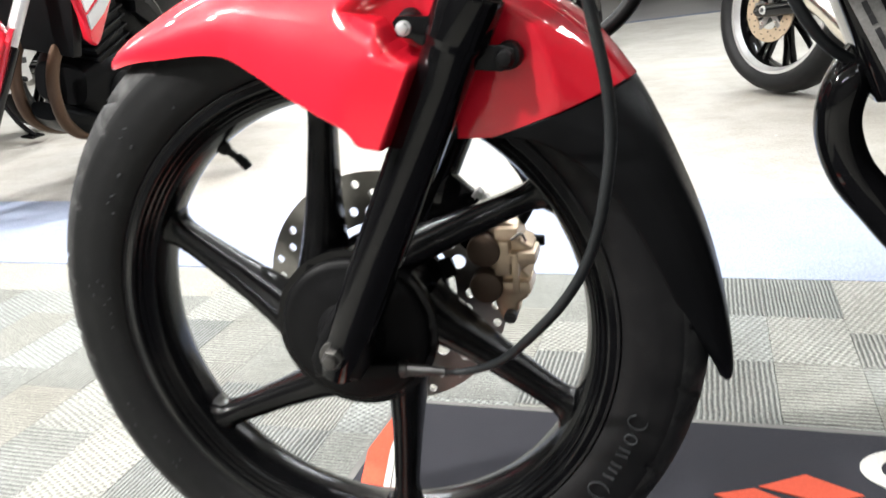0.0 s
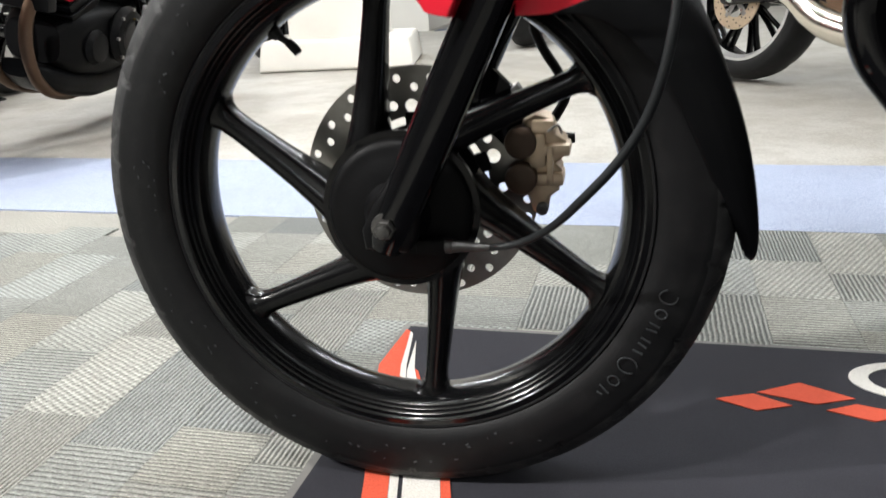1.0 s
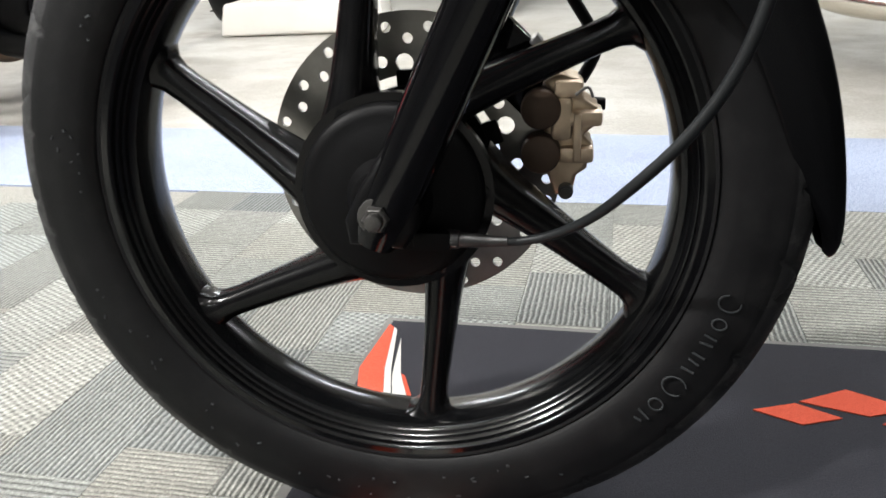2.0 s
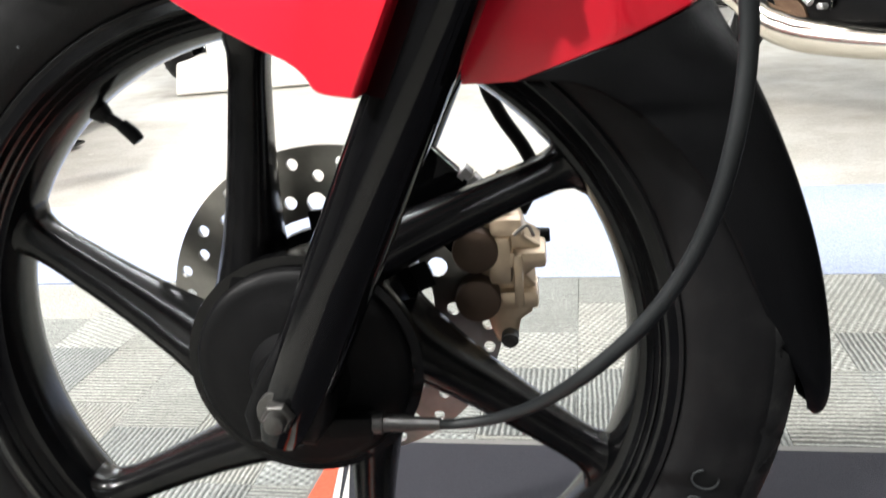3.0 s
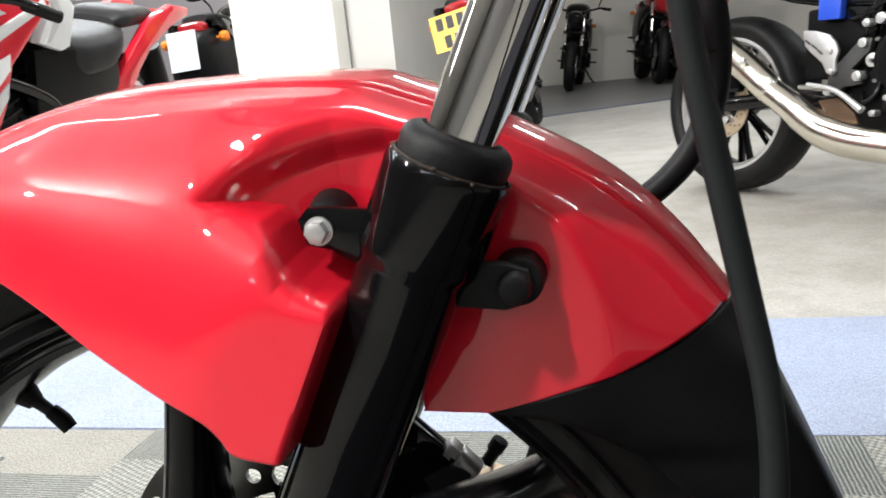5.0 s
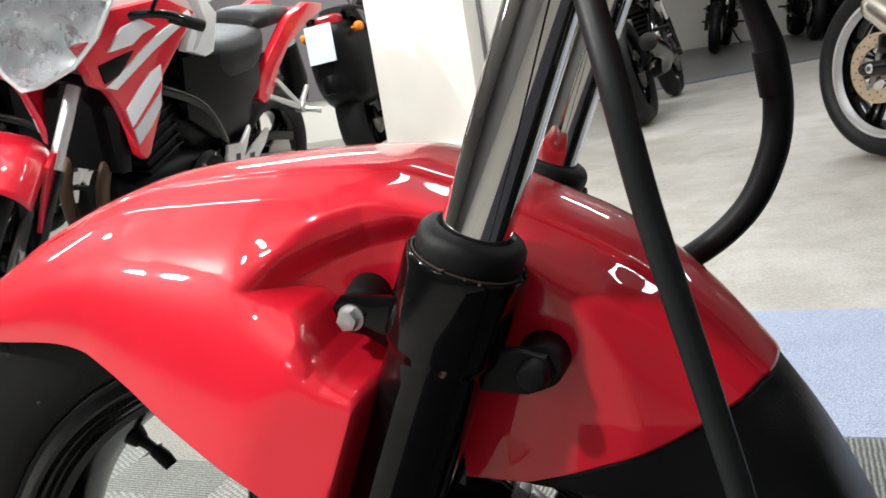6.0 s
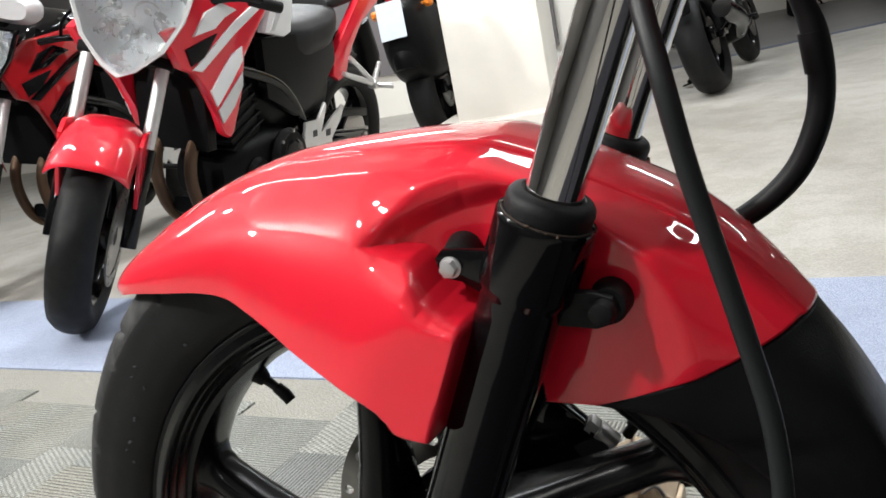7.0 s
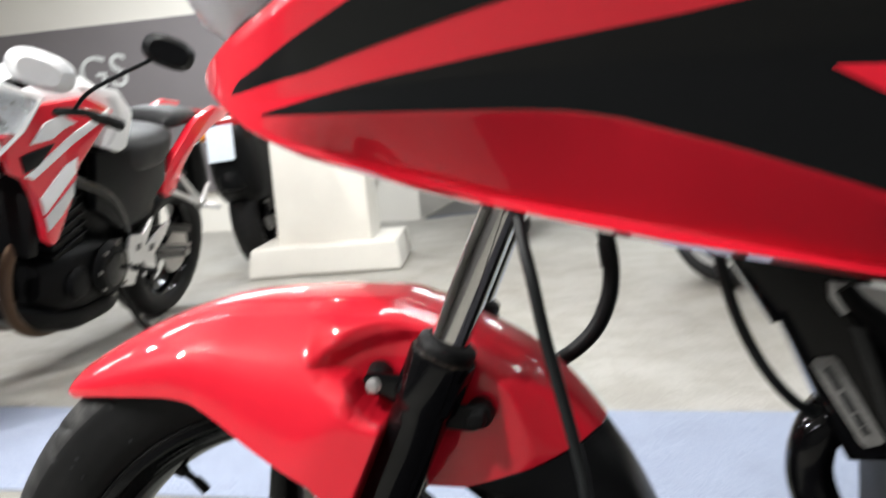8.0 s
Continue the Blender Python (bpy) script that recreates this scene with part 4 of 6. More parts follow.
def section(v, tall, w):
    """Half width at a share of the way down: raised flat band, facet, shoulder line, then a bowed side."""
    sv, sy = min(1.0, tall / 0.085), min(1.0, w / 0.088)
    drop, knee = v * tall, 0.0125 * sv
    if drop <= knee:
        return sy * float(np.interp(drop / sv, CROWN_DROP, CROWN_Y))
    top = 0.050 * sy
    return top + (w - top) * (1 - (1 - (drop - knee) / (tall - knee)) ** 3.2)


def smaller(a, b, r):
    """The smaller of two depths, with the edge between them rounded."""
    h = max(r - abs(a - b), 0) / r
    return min(a, b) - h * h * r * 0.25


# floor of the side recess, deeper towards the fork and running out behind it
COVE_X = [0.02, 0.036, 0.043, 0.050, 0.058, 0.066, 0.075, 0.085, 0.105, 0.13, 0.16, 0.20, 0.24]
COVE_Y = [0.088, 0.0790, 0.0725, 0.0668, 0.0622, 0.0585, 0.0553, 0.0525, 0.0505, 0.0520, 0.0550, 0.0580, 0.060]
RIDGE_X = [0.036, 0.050, 0.066, 0.085, 0.105, 0.13]
RIDGE_Z = [0.5615, 0.573, 0.579, 0.583, 0.585, 0.586]


def cove(x, z):
    """How far out the recess lets the shell stand at a place."""
    d = signed(RECESS, x, z)
    fade = ease((0.17 - x) / 0.05)
    ridge = float(np.interp(x, RIDGE_X, RIDGE_Z))
    floor_y = float(np.interp(x, COVE_X, COVE_Y)) - 0.0045 * ease((ridge - z) / 0.014) * ease((x - 0.036) / 0.02) * ease((0.16 - x) / 0.05)
    ledge = float(np.interp(x, LEDGE_X, LEDGE_Y)) - 1.3 * signed(LEDGE, x, z)
    bowl = floor_y if d > 0 else min(max(ledge, floor_y), floor_y - 14.0 * d)
    # facet between the shoulder line and the curved ridge
    u = x - 0.036
    facet = 0.0798 - 0.86 * (z - 0.5615)
    facet += -0.0050 * (1 - math.exp(-u / 0.008)) * ease((0.592 - z) / 0.016) if u > 0 else -1.2 * u
    facet += (1 - fade) * 0.05 + 0.0022 * max(0.0, 1 - ((z - 0.576) / 0.014) ** 2)
    # back of the lobe, turned in towards the fork
    past = (x - 0.075) * 0.826 - (z - 0.526) * 0.563
    turn_in = 0.0972 + 0.05 * past + max(0.0, z - 0.535) * 4.0
    lobe = turn_in if x < 0.094 else 9.0
    return smaller(smaller(bowl, facet, 0.0014), lobe, 0.0025)


def along(stations, per):
    """Stations made dense by a smooth curve through them; per: how many in each interval."""
    st = [np.array(s) for s in stations]
    out = []
    for i in range(len(st) - 1):
        a, b, c, d = st[max(i - 1, 0)], st[i], st[i + 1], st[min(i + 2, len(st) - 1)]
        n = per(i)
        for k in range(n):
            t = k / n
            out.append(0.5 * ((2 * b) + (c - a) * t + (2 * a - 5 * b + 4 * c - d) * t * t + (3 * b - a - 3 * c + d) * t ** 3))
    out = np.array(out + [st[-1]])
    for col, passes in ((0, 30), (1, 30), (2, 4), (3, 4), (4, 150)):
        c = out[:, col]
        for _ in range(passes):
            c[1:-1] = (c[:-2] + 2 * c[1:-1] + c[2:]) / 4
    return out


def shell(stations, recess, per, across=64):
    vs = [0.15 * (i / across) ** 2.4 + 0.85 * (i / across) ** 1.25 for i in range(across + 1)]
    lines = along(stations, per)
    depth = np.zeros((len(lines), across + 1))
    for n, (cx, cz, lx, lz, w) in enumerate(lines):
        u = 0.0 if recess else ease(n / 20)
        for k, v in enumerate(vs):
            x, z = cx + (lx - cx) * v, cz + (lz - cz) * v
            y = section(v, cz - lz, w)
            if x > 0.0:
                y = smaller(y, cove(x, z), 0.0022)
            depth[n, k] = (1 - u) * y + u * w * float(np.interp(v, INNER_V, INNER_Y))
    # ease the relief a little both ways
    for _ in range(1):
        depth[1:-1] = (depth[:-2] + 2 * depth[1:-1] + depth[2:]) / 4
        depth[:, 1:-1] = (depth[:, :-2] + 2 * depth[:, 1:-1] + depth[:, 2:]) / 4
    rows = []
    for n, (cx, cz, lx, lz, w) in enumerate(lines):
        row = []
        for k, v in enumerate(vs):
            x, z = cx + (lx - cx) * v, cz + (lz - cz) * v
            row.append((x, depth[n, k], z))
        rows.append([(x, -y, z) for x, y, z in row[::-1]] + row[1:])
    bm = rings(bmesh.new(), rows, closed=False, caps=False)
    if recess:
        gone = []
        for f in bm.faces:
            c = f.calc_center_median()
            if 0.05 < c.x < 0.12 and c.z < 0.52 and abs(c.y) < 0.066 and signed(SLOT, c.x, c.z) > 0:
                gone.append(f)
        bmesh.ops.delete(bm, geom=gone, context="FACES")
    return bm


guard = part("front_mudguard", shell(STATIONS, True, lambda i: 24 if i in (10, 11, 12, 13) else 8 if i < 5 else 18, 170), RED, bike, "glossy red plastic front mudguard", smooth=50)
sol = guard.modifiers.new("thickness", "SOLIDIFY")
sol.thickness, sol.offset = 0.0026, 0
flap = part("mudguard_extension", shell(BLACK_STATIONS, False, lambda i: 8, 24), BLACK_PLASTIC, bike, "matt black plastic mudguard extension", smooth=50)
sol = flap.modifiers.new("thickness", "SOLIDIFY")
sol.thickness, sol.offset = 0.0026, 0

# ---------------------------------------------------------------- fairing
def fair_y(x, z):
    """Half width of the fairing at a place."""
    w = 0.018 + 0.152 * (1 - math.exp(-(x + 0.041) / 0.085))
    # lower lip rolls inwards, upper part leans in
    zl = float(np.interp(x, LOW_X, LOW_Z))
    zs = float(np.interp(x, UNDER_X, UNDER_Z))
    w -= 0.040 * min(1, max(0, (zs - z) / (zs - zl))) * ease((x - 0.02) / 0.10)
    w += 0.012 * ease((zl + 0.009 - z) / 0.007) * ease((x - 0.02) / 0.10)
    w -= 0.010 * ease((zl + 0.004 - z) / 0.004)
    # upper part leans out to a crest below its rim
    zt = float(np.interp(x, TOP_X, TOP_Z))
    w += 0.30 * max(0, z - max(zs, 0.745)) * ease(x / 0.08)
    w -= 0.012 * ease((z - zt + 0.011) / 0.011) * ease((x - 0.005) / 0.06)
    return w


UNDER_X = [-0.041, 0.035, 0.132, 0.197, 0.227, 0.255, 0.31, 0.379, 0.50]
UNDER_Z = [0.768, 0.7365, 0.731, 0.727, 0.724, 0.718, 0.699, 0.672, 0.634]
LOW_X = [-0.041, -0.030, -0.018, 0.001, 0.022, 0.060, 0.075, 0.128, 0.176, 0.223, 0.281, 0.335, 0.379, 0.50]
LOW_Z = [0.766, 0.757, 0.7505, 0.7395, 0.727, 0.710, 0.7045, 0.687, 0.673, 0.660, 0.645, 0.633, 0.623, 0.598]
TOP_X = [-0.041, -0.036, -0.028, -0.018, 0.000, 0.014, 0.048, 0.074, 0.14, 0.25, 0.50]
TOP_Z = [0.768, 0.7725, 0.7755, 0.778, 0.783, 0.7875, 0.797, 0.805, 0.827, 0.86, 0.90]


def fairing_side(side, x0=-0.041, x1=0.50, lows=None, tops=None, lift=0.0, nx=110, nz=64):
    rows = []
    for i in range(nx + 1):
        x = x0 + (x1 - x0) * (i / nx) ** 1.3
        zl = float(np.interp(x, *(lows or (LOW_X, LOW_Z))))
        zt = float(np.interp(x, *(tops or (TOP_X, TOP_Z))))
        row = []
        for j in range(nz + 1):
            z = zl + (zt - zl) * j / nz
            row.append((x, side * (fair_y(x, z) + lift), z))
        rows.append(row)
    bm = bmesh.new()
    return rings(bm, rows, closed=False, caps=False)


for side in (-1, 1):
    f = part("side_fairing", fairing_side(side), RED, bike, "glossy red side fairing with black stripes", smooth=45)
    sol = f.modifiers.new("thickness", "SOLIDIFY")
    sol.thickness, sol.offset = 0.003, 0
    part("fairing_stripe", fairing_side(side, 0.010, 0.40, ([0.010, 0.018, 0.081, 0.136, 0.185, 0.40], [0.7525, 0.7522, 0.758, 0.769, 0.779, 0.815]), ([0.010, 0.020, 0.043, 0.075, 0.109, 0.122, 0.40], [0.7535, 0.760, 0.766, 0.777, 0.789, 0.794, 0.862]), 0.0022, 70, 8), BLACK_DECAL, f, "tapering black stripe")
    part("fairing_stripe", fairing_side(side, 0.039, 0.48, ([0.039, 0.132, 0.197, 0.227, 0.255, 0.31, 0.379, 0.48], [0.7362, 0.731, 0.727, 0.724, 0.718, 0.699, 0.672, 0.64]), ([0.039, 0.115, 0.199, 0.285, 0.317, 0.48], [0.7375, 0.748, 0.757, 0.765, 0.769, 0.79]), 0.0022, 80, 10), BLACK_DECAL, f, "broad tapering black stripe")
    part("fairing_arrow", fairing_side(side, 0.355, 0.45, ([0.355, 0.379, 0.45], [0.7335, 0.719, 0.69]), ([0.355, 0.379, 0.45], [0.7345, 0.733, 0.731]), 0.0040, 20, 4), RED, f, "red arrow on black")
    part("fairing_inner", moved(fairing_side(side, 0.0, 0.49, None, None, -0.016, 40, 8), Matrix.Translation((0, 0, 0.010))), BLACK_PLASTIC, f)
head = part("headlamp", loft([(-0.050, 0.855, 0.012, 0.018), (-0.035, 0.855, 0.06, 0.050), (-0.01, 0.855, 0.080, 0.068), (0.02, 0.86, 0.09, 0.078), (0.05, 0.87, 0.095, 0.08)]), LENS, bike, "clear headlamp lens in the nose")
part("reflector", loft([(-0.022, 0.855, 0.03, 0.03), (0.0, 0.855, 0.064, 0.055), (0.03, 0.86, 0.080, 0.068), (0.045, 0.87, 0.085, 0.07)]), SILVER, head)

# frame and engine front
tube_f = part("frame_downtube", slab([(0.305, 0.66), (0.329, 0.613), (0.354, 0.569), (0.3595, 0.5705), (0.381, 0.520), (0.402, 0.47), (0.47, 0.47), (0.445, 0.545), (0.415, 0.60), (0.405, 0.67)], -0.026, 0.026, 0.010, 3), BLACK_GLOSS, bike, "black painted frame downtube")
lab = part("frame_label", slab([(0.3765, 0.5420), (0.3795, 0.5465), (0.3905, 0.5475), (0.3945, 0.5440), (0.4235, 0.4880), (0.4215, 0.4845), (0.4115, 0.4820), (0.4075, 0.4850)], -0.0285, -0.0262, 0.0008, 1), STICKER, tube_f, "scuffed silver rating label")
for k in range(6):
    u = 0.09 + k * 0.145
    x, z = 0.386 + 0.030 * u, 0.540 - 0.056 * u
    part("print_bar", moved(box(-0.0055 + 0.001 * (k % 3), 0.0045 - 0.002 * (k % 2), -0.0291, -0.0285, -0.0018, 0.0018), Matrix.Translation((x, 0, z)) @ Matrix.Rotation(radians(62), 4, "Y")), INK, lab)
part("radiator_bracket", slab([(0.387, 0.600), (0.43, 0.592), (0.43, 0.572), (0.407, 0.580), (0.396, 0.576), (0.388, 0.588)], -0.0325, -0.0265, 0.002), ALLOY, bike, "pale alloy mounting bracket")
part("wiring_plug", tube([(0.396, -0.036, 0.596), (0.404, -0.037, 0.584), (0.420, -0.037, 0.568), (0.44, -0.036, 0.54)], [0.006, 0.0075, 0.009, 0.009], 14, 5), BLACK_PLASTIC, bike, "black wiring plug")
part("engine_mount", slab([(0.4005, 0.568), (0.412, 0.566), (0.430, 0.51), (0.440, 0.47), (0.428, 0.472), (0.4175, 0.515)], -0.0275, -0.0225, 0.002), DULL_METAL, bike, "grey cast engine mount")
part("exhaust_header", tube([(0.43, 0.02, 0.52), (0.405, 0.01, 0.505), (0.386, 0.0, 0.482), (0.381, 0.0, 0.452), (0.391, 0.0, 0.420), (0.412, 0.0, 0.392), (0.45, 0.0, 0.350), (0.52, 0.0, 0.30)], 0.0165, 20, 8), BLACK_GLOSS, bike, "black painted exhaust header pipe")
part("engine_block", merge(box(0.43, 0.66, -0.075, 0.075, 0.36, 0.56, 0.02), box(0.46, 0.70, -0.13, 0.13, 0.20, 0.40, 0.03)), CAST_BLACK, bike, "black engine front")
part("clutch_cable", tube([(0.318, -0.02, 0.655), (0.322, -0.02, 0.610), (0.333, -0.02, 0.570), (0.350, -0.018, 0.535), (0.372, -0.012, 0.508), (0.40, 0.0, 0.492)], 0.0043, 14, 8), HOSE, bike, "black cable running to the engine")

# ---------------------------------------------------------------- other motorcycles
def wheel_set(owner, name, x, radius, half, rim_mat, spokes, disc_side=0, disc_r=0.13, bead=0.216, wall=None, spoke_w=0.012, lip=None, m=None):
    """Tyre, rim, spokes and disc of one wheel on the axle at x."""
    at = Matrix.Translation((x, 0, radius)) if m is None else m
    tall = radius - bead
    prof = [(bead - 0.004, half * 0.72), (bead + tall * 0.25, half * 0.93), (bead + tall * 0.5, half), (bead + tall * 0.72, half * 0.9), (bead + tall * 0.9, half * 0.6), (radius - 0.001, half * 0.25), (radius, 0)]
    prof = prof + [(r, -y) for r, y in prof[-2::-1]]
    bm = bmesh.new()
    loops = []
    seg = 120
    for s in range(seg):
        a = 2 * math.pi * s / seg
        loops.append([((r - (0.004 if (r > bead + tall * 0.8 and abs(y) > half * 0.2 and (s + (5 if y > 0 else 0) + int(abs(y) / half * 6)) % 10 < 2) else 0)) * math.cos(a), y, (r - (0.004 if (r > bead + tall * 0.8 and abs(y) > half * 0.2 and (s + (5 if y > 0 else 0) + int(abs(y) / half * 6)) % 10 < 2) else 0)) * math.sin(a)) for r, y in prof])
    rings(bm, loops, wrap=True)
    part(name + "_tyre", moved(bm, at), RUBBER, owner, "black road tyre", smooth=60)
    w = half * 0.66
    rp = [(bead + 0.008, w), (bead - 0.006, w * 1.03), (bead - 0.016, w * 0.8), (bead - 0.024, w * 0.4), (bead - 0.026, 0)]
    rp = rp + [(r, -y) for r, y in rp[-2::-1]] + [(bead - 0.004, -w * 0.5), (bead - 0.004, w * 0.5)]
    rim = part(name + "_rim", moved(revolve(rp, 72), at), rim_mat, owner)
    if lip:
        for s in (-1, 1):
            part("rim_lip", moved(revolve([(bead + 0.006, s * w), (bead + 0.008, s * (w + 0.008)), (bead - 0.010, s * (w + 0.010)), (bead - 0.014, s * (w + 0.002)), (bead - 0.024, s * (w - 0.012))], 72), at), lip, rim)
    for k in range(spokes):
        a = 2 * math.pi * k / spokes
        for tilt in (-0.10, 0.10):
            p0 = Vector((0.04 * math.cos(a), 0, 0.04 * math.sin(a)))
            p1 = Vector(((bead - 0.018) * math.cos(a + tilt), 0, (bead - 0.018) * math.sin(a + tilt)))
            d = (p1 - p0).normalized()
            side = Vector((-d.z, 0, d.x))
            loops = [[p + side * u * spoke_w * f + Vector((0, v * 0.018 * f, 0)) for u, v in ((-1, -0.5), (-0.5, -1), (0.5, -1), (1, -0.5), (1, 0.5), (0.5, 1), (-0.5, 1), (-1, 0.5))] for p, f in ((p0, 1.25), (p0.lerp(p1, 0.5), 0.85), (p1, 0.9))]
            part("spoke", moved(rings(bmesh.new(), loops), at), rim_mat, rim)
    part("hub", moved(cyl((0, -0.06, 0), (0, 0.06, 0), 0.048, seg=28, bevel=0.008), at), rim_mat, rim)
    for s in ((-1, 1) if disc_side == 2 else (disc_side,) if disc_side else ()):
        d = part(name + "_disc", moved(revolve([(disc_r, s * 0.068), (disc_r, s * 0.073), (disc_r - 0.035, s * 0.073), (disc_r - 0.035, s * 0.068)], 64), at), DISC, owner, "drilled steel brake disc")
        part("carrier", moved(revolve([(disc_r - 0.034, s * 0.070), (disc_r - 0.034, s * 0.066), (0.03, s * 0.058), (0.03, s * 0.066)], 10), at), STEEL, d)
        for k in range(24):
            a = 2 * math.pi * k / 24
            rr = disc_r - 0.010 - 0.013 * (k % 2)
            part("drill_mark", moved(cyl((rr * math.cos(a), s * 0.0731, rr * math.sin(a)), (rr * math.cos(a), s * 0.0736, rr * math.sin(a)), 0.0042, seg=8), at), INK, d)
        part(name + "_caliper", moved(merge(box(-disc_r - 0.012, -disc_r + 0.045, s * 0.07 - 0.035, s * 0.07 + 0.035, -0.02, 0.06, 0.012)), at), BLACK_GLOSS, owner)


def fork_legs(owner, x, radius, upper, lower, y=0.10, rake=25, top=0.62, clamp=0.44):
    up = Vector((-math.sin(radians(rake)), 0, math.cos(radians(rake))))
    for s in (-1, 1):
        base = Vector((x, s * y, radius))
        part("fork_lower", cyl(base - up * 0.03, base + up * 0.27, 0.024, 0.027, 20, 0.004), lower, owner)
        part("fork_tube", cyl(base + up * 0.26, base + up * top, 0.0205, seg=20), upper, owner)
    mid = Vector((x, 0, radius))
    for s in (clamp, top - 0.02):
        c = mid + up * s
        part("fork_clamp", moved(box(-0.03, 0.03, -y - 0.03, y + 0.03, -0.016, 0.016, 0.008), Matrix.Translation(c) @ Matrix.Rotation(radians(-rake), 4, "Y")), CAST_BLACK, owner)
    return mid + up * top


def both(owner, name, poly, y0, y1, material, label="", bevel=0.006):
    for s in (1, -1):
        part(name, slab(poly, s * y0, s * y1, bevel), material, owner, label)


def engine(owner, cover=1):
    part("crankcase", loft([(0.50, 0.34, 0.10, 0.06), (0.54, 0.34, 0.145, 0.12), (0.70, 0.34, 0.155, 0.14), (0.86, 0.34, 0.145, 0.12), (0.93, 0.34, 0.10, 0.07)], 28, 3.4), CAST_BLACK, owner, "black cast engine case")
    part("cylinder", moved(box(-0.085, 0.085, -0.12, 0.12, 0, 0.22, 0.015), Matrix.Translation((0.80, 0, 0.44)) @ Matrix.Rotation(radians(22), 4, "Y")), CAST_BLACK, owner)
    for k in range(5):
        part("fin", moved(box(-0.10, 0.10, -0.13, 0.13, 0.03 + k * 0.036, 0.040 + k * 0.036, 0.003, 1), Matrix.Translation((0.80, 0, 0.44)) @ Matrix.Rotation(radians(22), 4, "Y")), CAST_BLACK, owner)
    for s in (-1, 1) if cover else ():
        part("side_cover", cyl((0.63, s * 0.15, 0.36), (0.63, s * 0.19, 0.36), 0.105, 0.092, 40, 0.012), CAST_BLACK, owner, "round engine side cover")
        part("cover_ring", cyl((0.63, s * 0.188, 0.36), (0.63, s * 0.196, 0.36), 0.066, 0.060, 36, 0.004), BLACK_GLOSS, owner)
        part("small_cover", cyl((0.80, s * 0.14, 0.33), (0.80, s * 0.172, 0.33), 0.062, 0.052, 32, 0.01), CAST_BLACK, owner)
        for k in range(8):
            a = 2 * math.pi * k / 8
            part("cover_bolt", cyl((0.63 + 0.096 * math.cos(a), s * 0.186, 0.36 + 0.096 * math.sin(a)), (0.63 + 0.096 * math.cos(a), s * 0.194, 0.36 + 0.096 * math.sin(a)), 0.0065, seg=8), STEEL, owner)


def frame_bars(owner, material=None):
    mt = material or BLACK_GLOSS
    for s in (-1, 1):
        part("frame_rail", tube([(1.16, s * 0.05, 0.80), (0.92, s * 0.12, 0.72), (0.62, s * 0.13, 0.62), (0.46, s * 0.12, 0.45), (0.44, s * 0.10, 0.33)], 0.022, 12, 5), mt, owner)
        part("subframe_rail", tube([(0.62, s * 0.11, 0.62), (0.3, s * 0.10, 0.70), (-0.05, s * 0.08, 0.80)], 0.014, 10, 4), mt, owner)
        part("swingarm", tube([(0.46, s * 0.10, 0.36), (0.25, s * 0.115, 0.34), (0.0, s * 0.115, 0.31), (-0.05, s * 0.115, 0.31)], [0.03, 0.03, 0.026, 0.02], 12, 5), mt, owner)
        part("axle_nut", hexbar((0, s * 0.13, 0.31), (0, s * 0.15, 0.31), 0.018), STEEL, owner)
    part("shock", tube([(0.36, 0, 0.40), (0.42, 0, 0.60)], 0.035, 14, 3), STEEL, owner)


def bars_and_mirrors(owner, head, mirror_mat=None, out=0.0, rise=0.0):
    part("handlebar", tube([head + Vector((-0.16, 0.38, 0.10)), head + Vector((-0.08, 0.28, 0.11)), head + Vector((0, 0.10, 0.06)), head + Vector((0, -0.10, 0.06)), head + Vector((-0.08, -0.28, 0.11)), head + Vector((-0.16, -0.38, 0.10))], 0.013, 12, 5), BLACK_GLOSS, owner)
    for s in (-1, 1):
        part("grip", cyl(head + Vector((-0.115, s * 0.31, 0.106)), head + Vector((-0.17, s * 0.41, 0.098)), 0.019, seg=16, bevel=0.004), RUBBER, owner)
        part("mirror_stalk", tube([head + Vector((-0.07, s * 0.26, 0.12)), head + Vector((-0.03, s * 0.29, 0.2)), head + Vector((-0.05, s * (0.33 + out), 0.26 + rise))], 0.007, 10, 4), BLACK_PLASTIC, owner)
        part("mirror", moved(loft([(-0.035, 0, 0.03, 0.02), (-0.025, 0, 0.075, 0.045), (0.0, 0, 0.085, 0.052), (0.03, 0, 0.06, 0.035)], 22), Matrix.Translation(head + Vector((-0.05, s * (0.36 + out), 0.29 + rise)))), mirror_mat or BLACK_PLASTIC, owner)


def plate(owner, m, face, w=0.23, h=0.18, rows=2):
    p = part("registration_plate", moved(box(-w / 2, w / 2, -0.002, 0.002, -h / 2, h / 2, 0.001, 1), m), face, owner, "registration plate with plain dark bars")
    for r in range(rows):
        n = 4 if r == 0 else 3
        for k in range(n):
            cx, cz = (k - (n - 1) / 2) * w * 0.21, (0.24 - 0.5 * r) * h * (1 if rows > 1 else 0)
            part("dark_bar", moved(box(cx - w * 0.07, cx + w * 0.07, -0.0035, -0.002, cz - h * 0.17, cz + h * 0.17), m), INK, p)


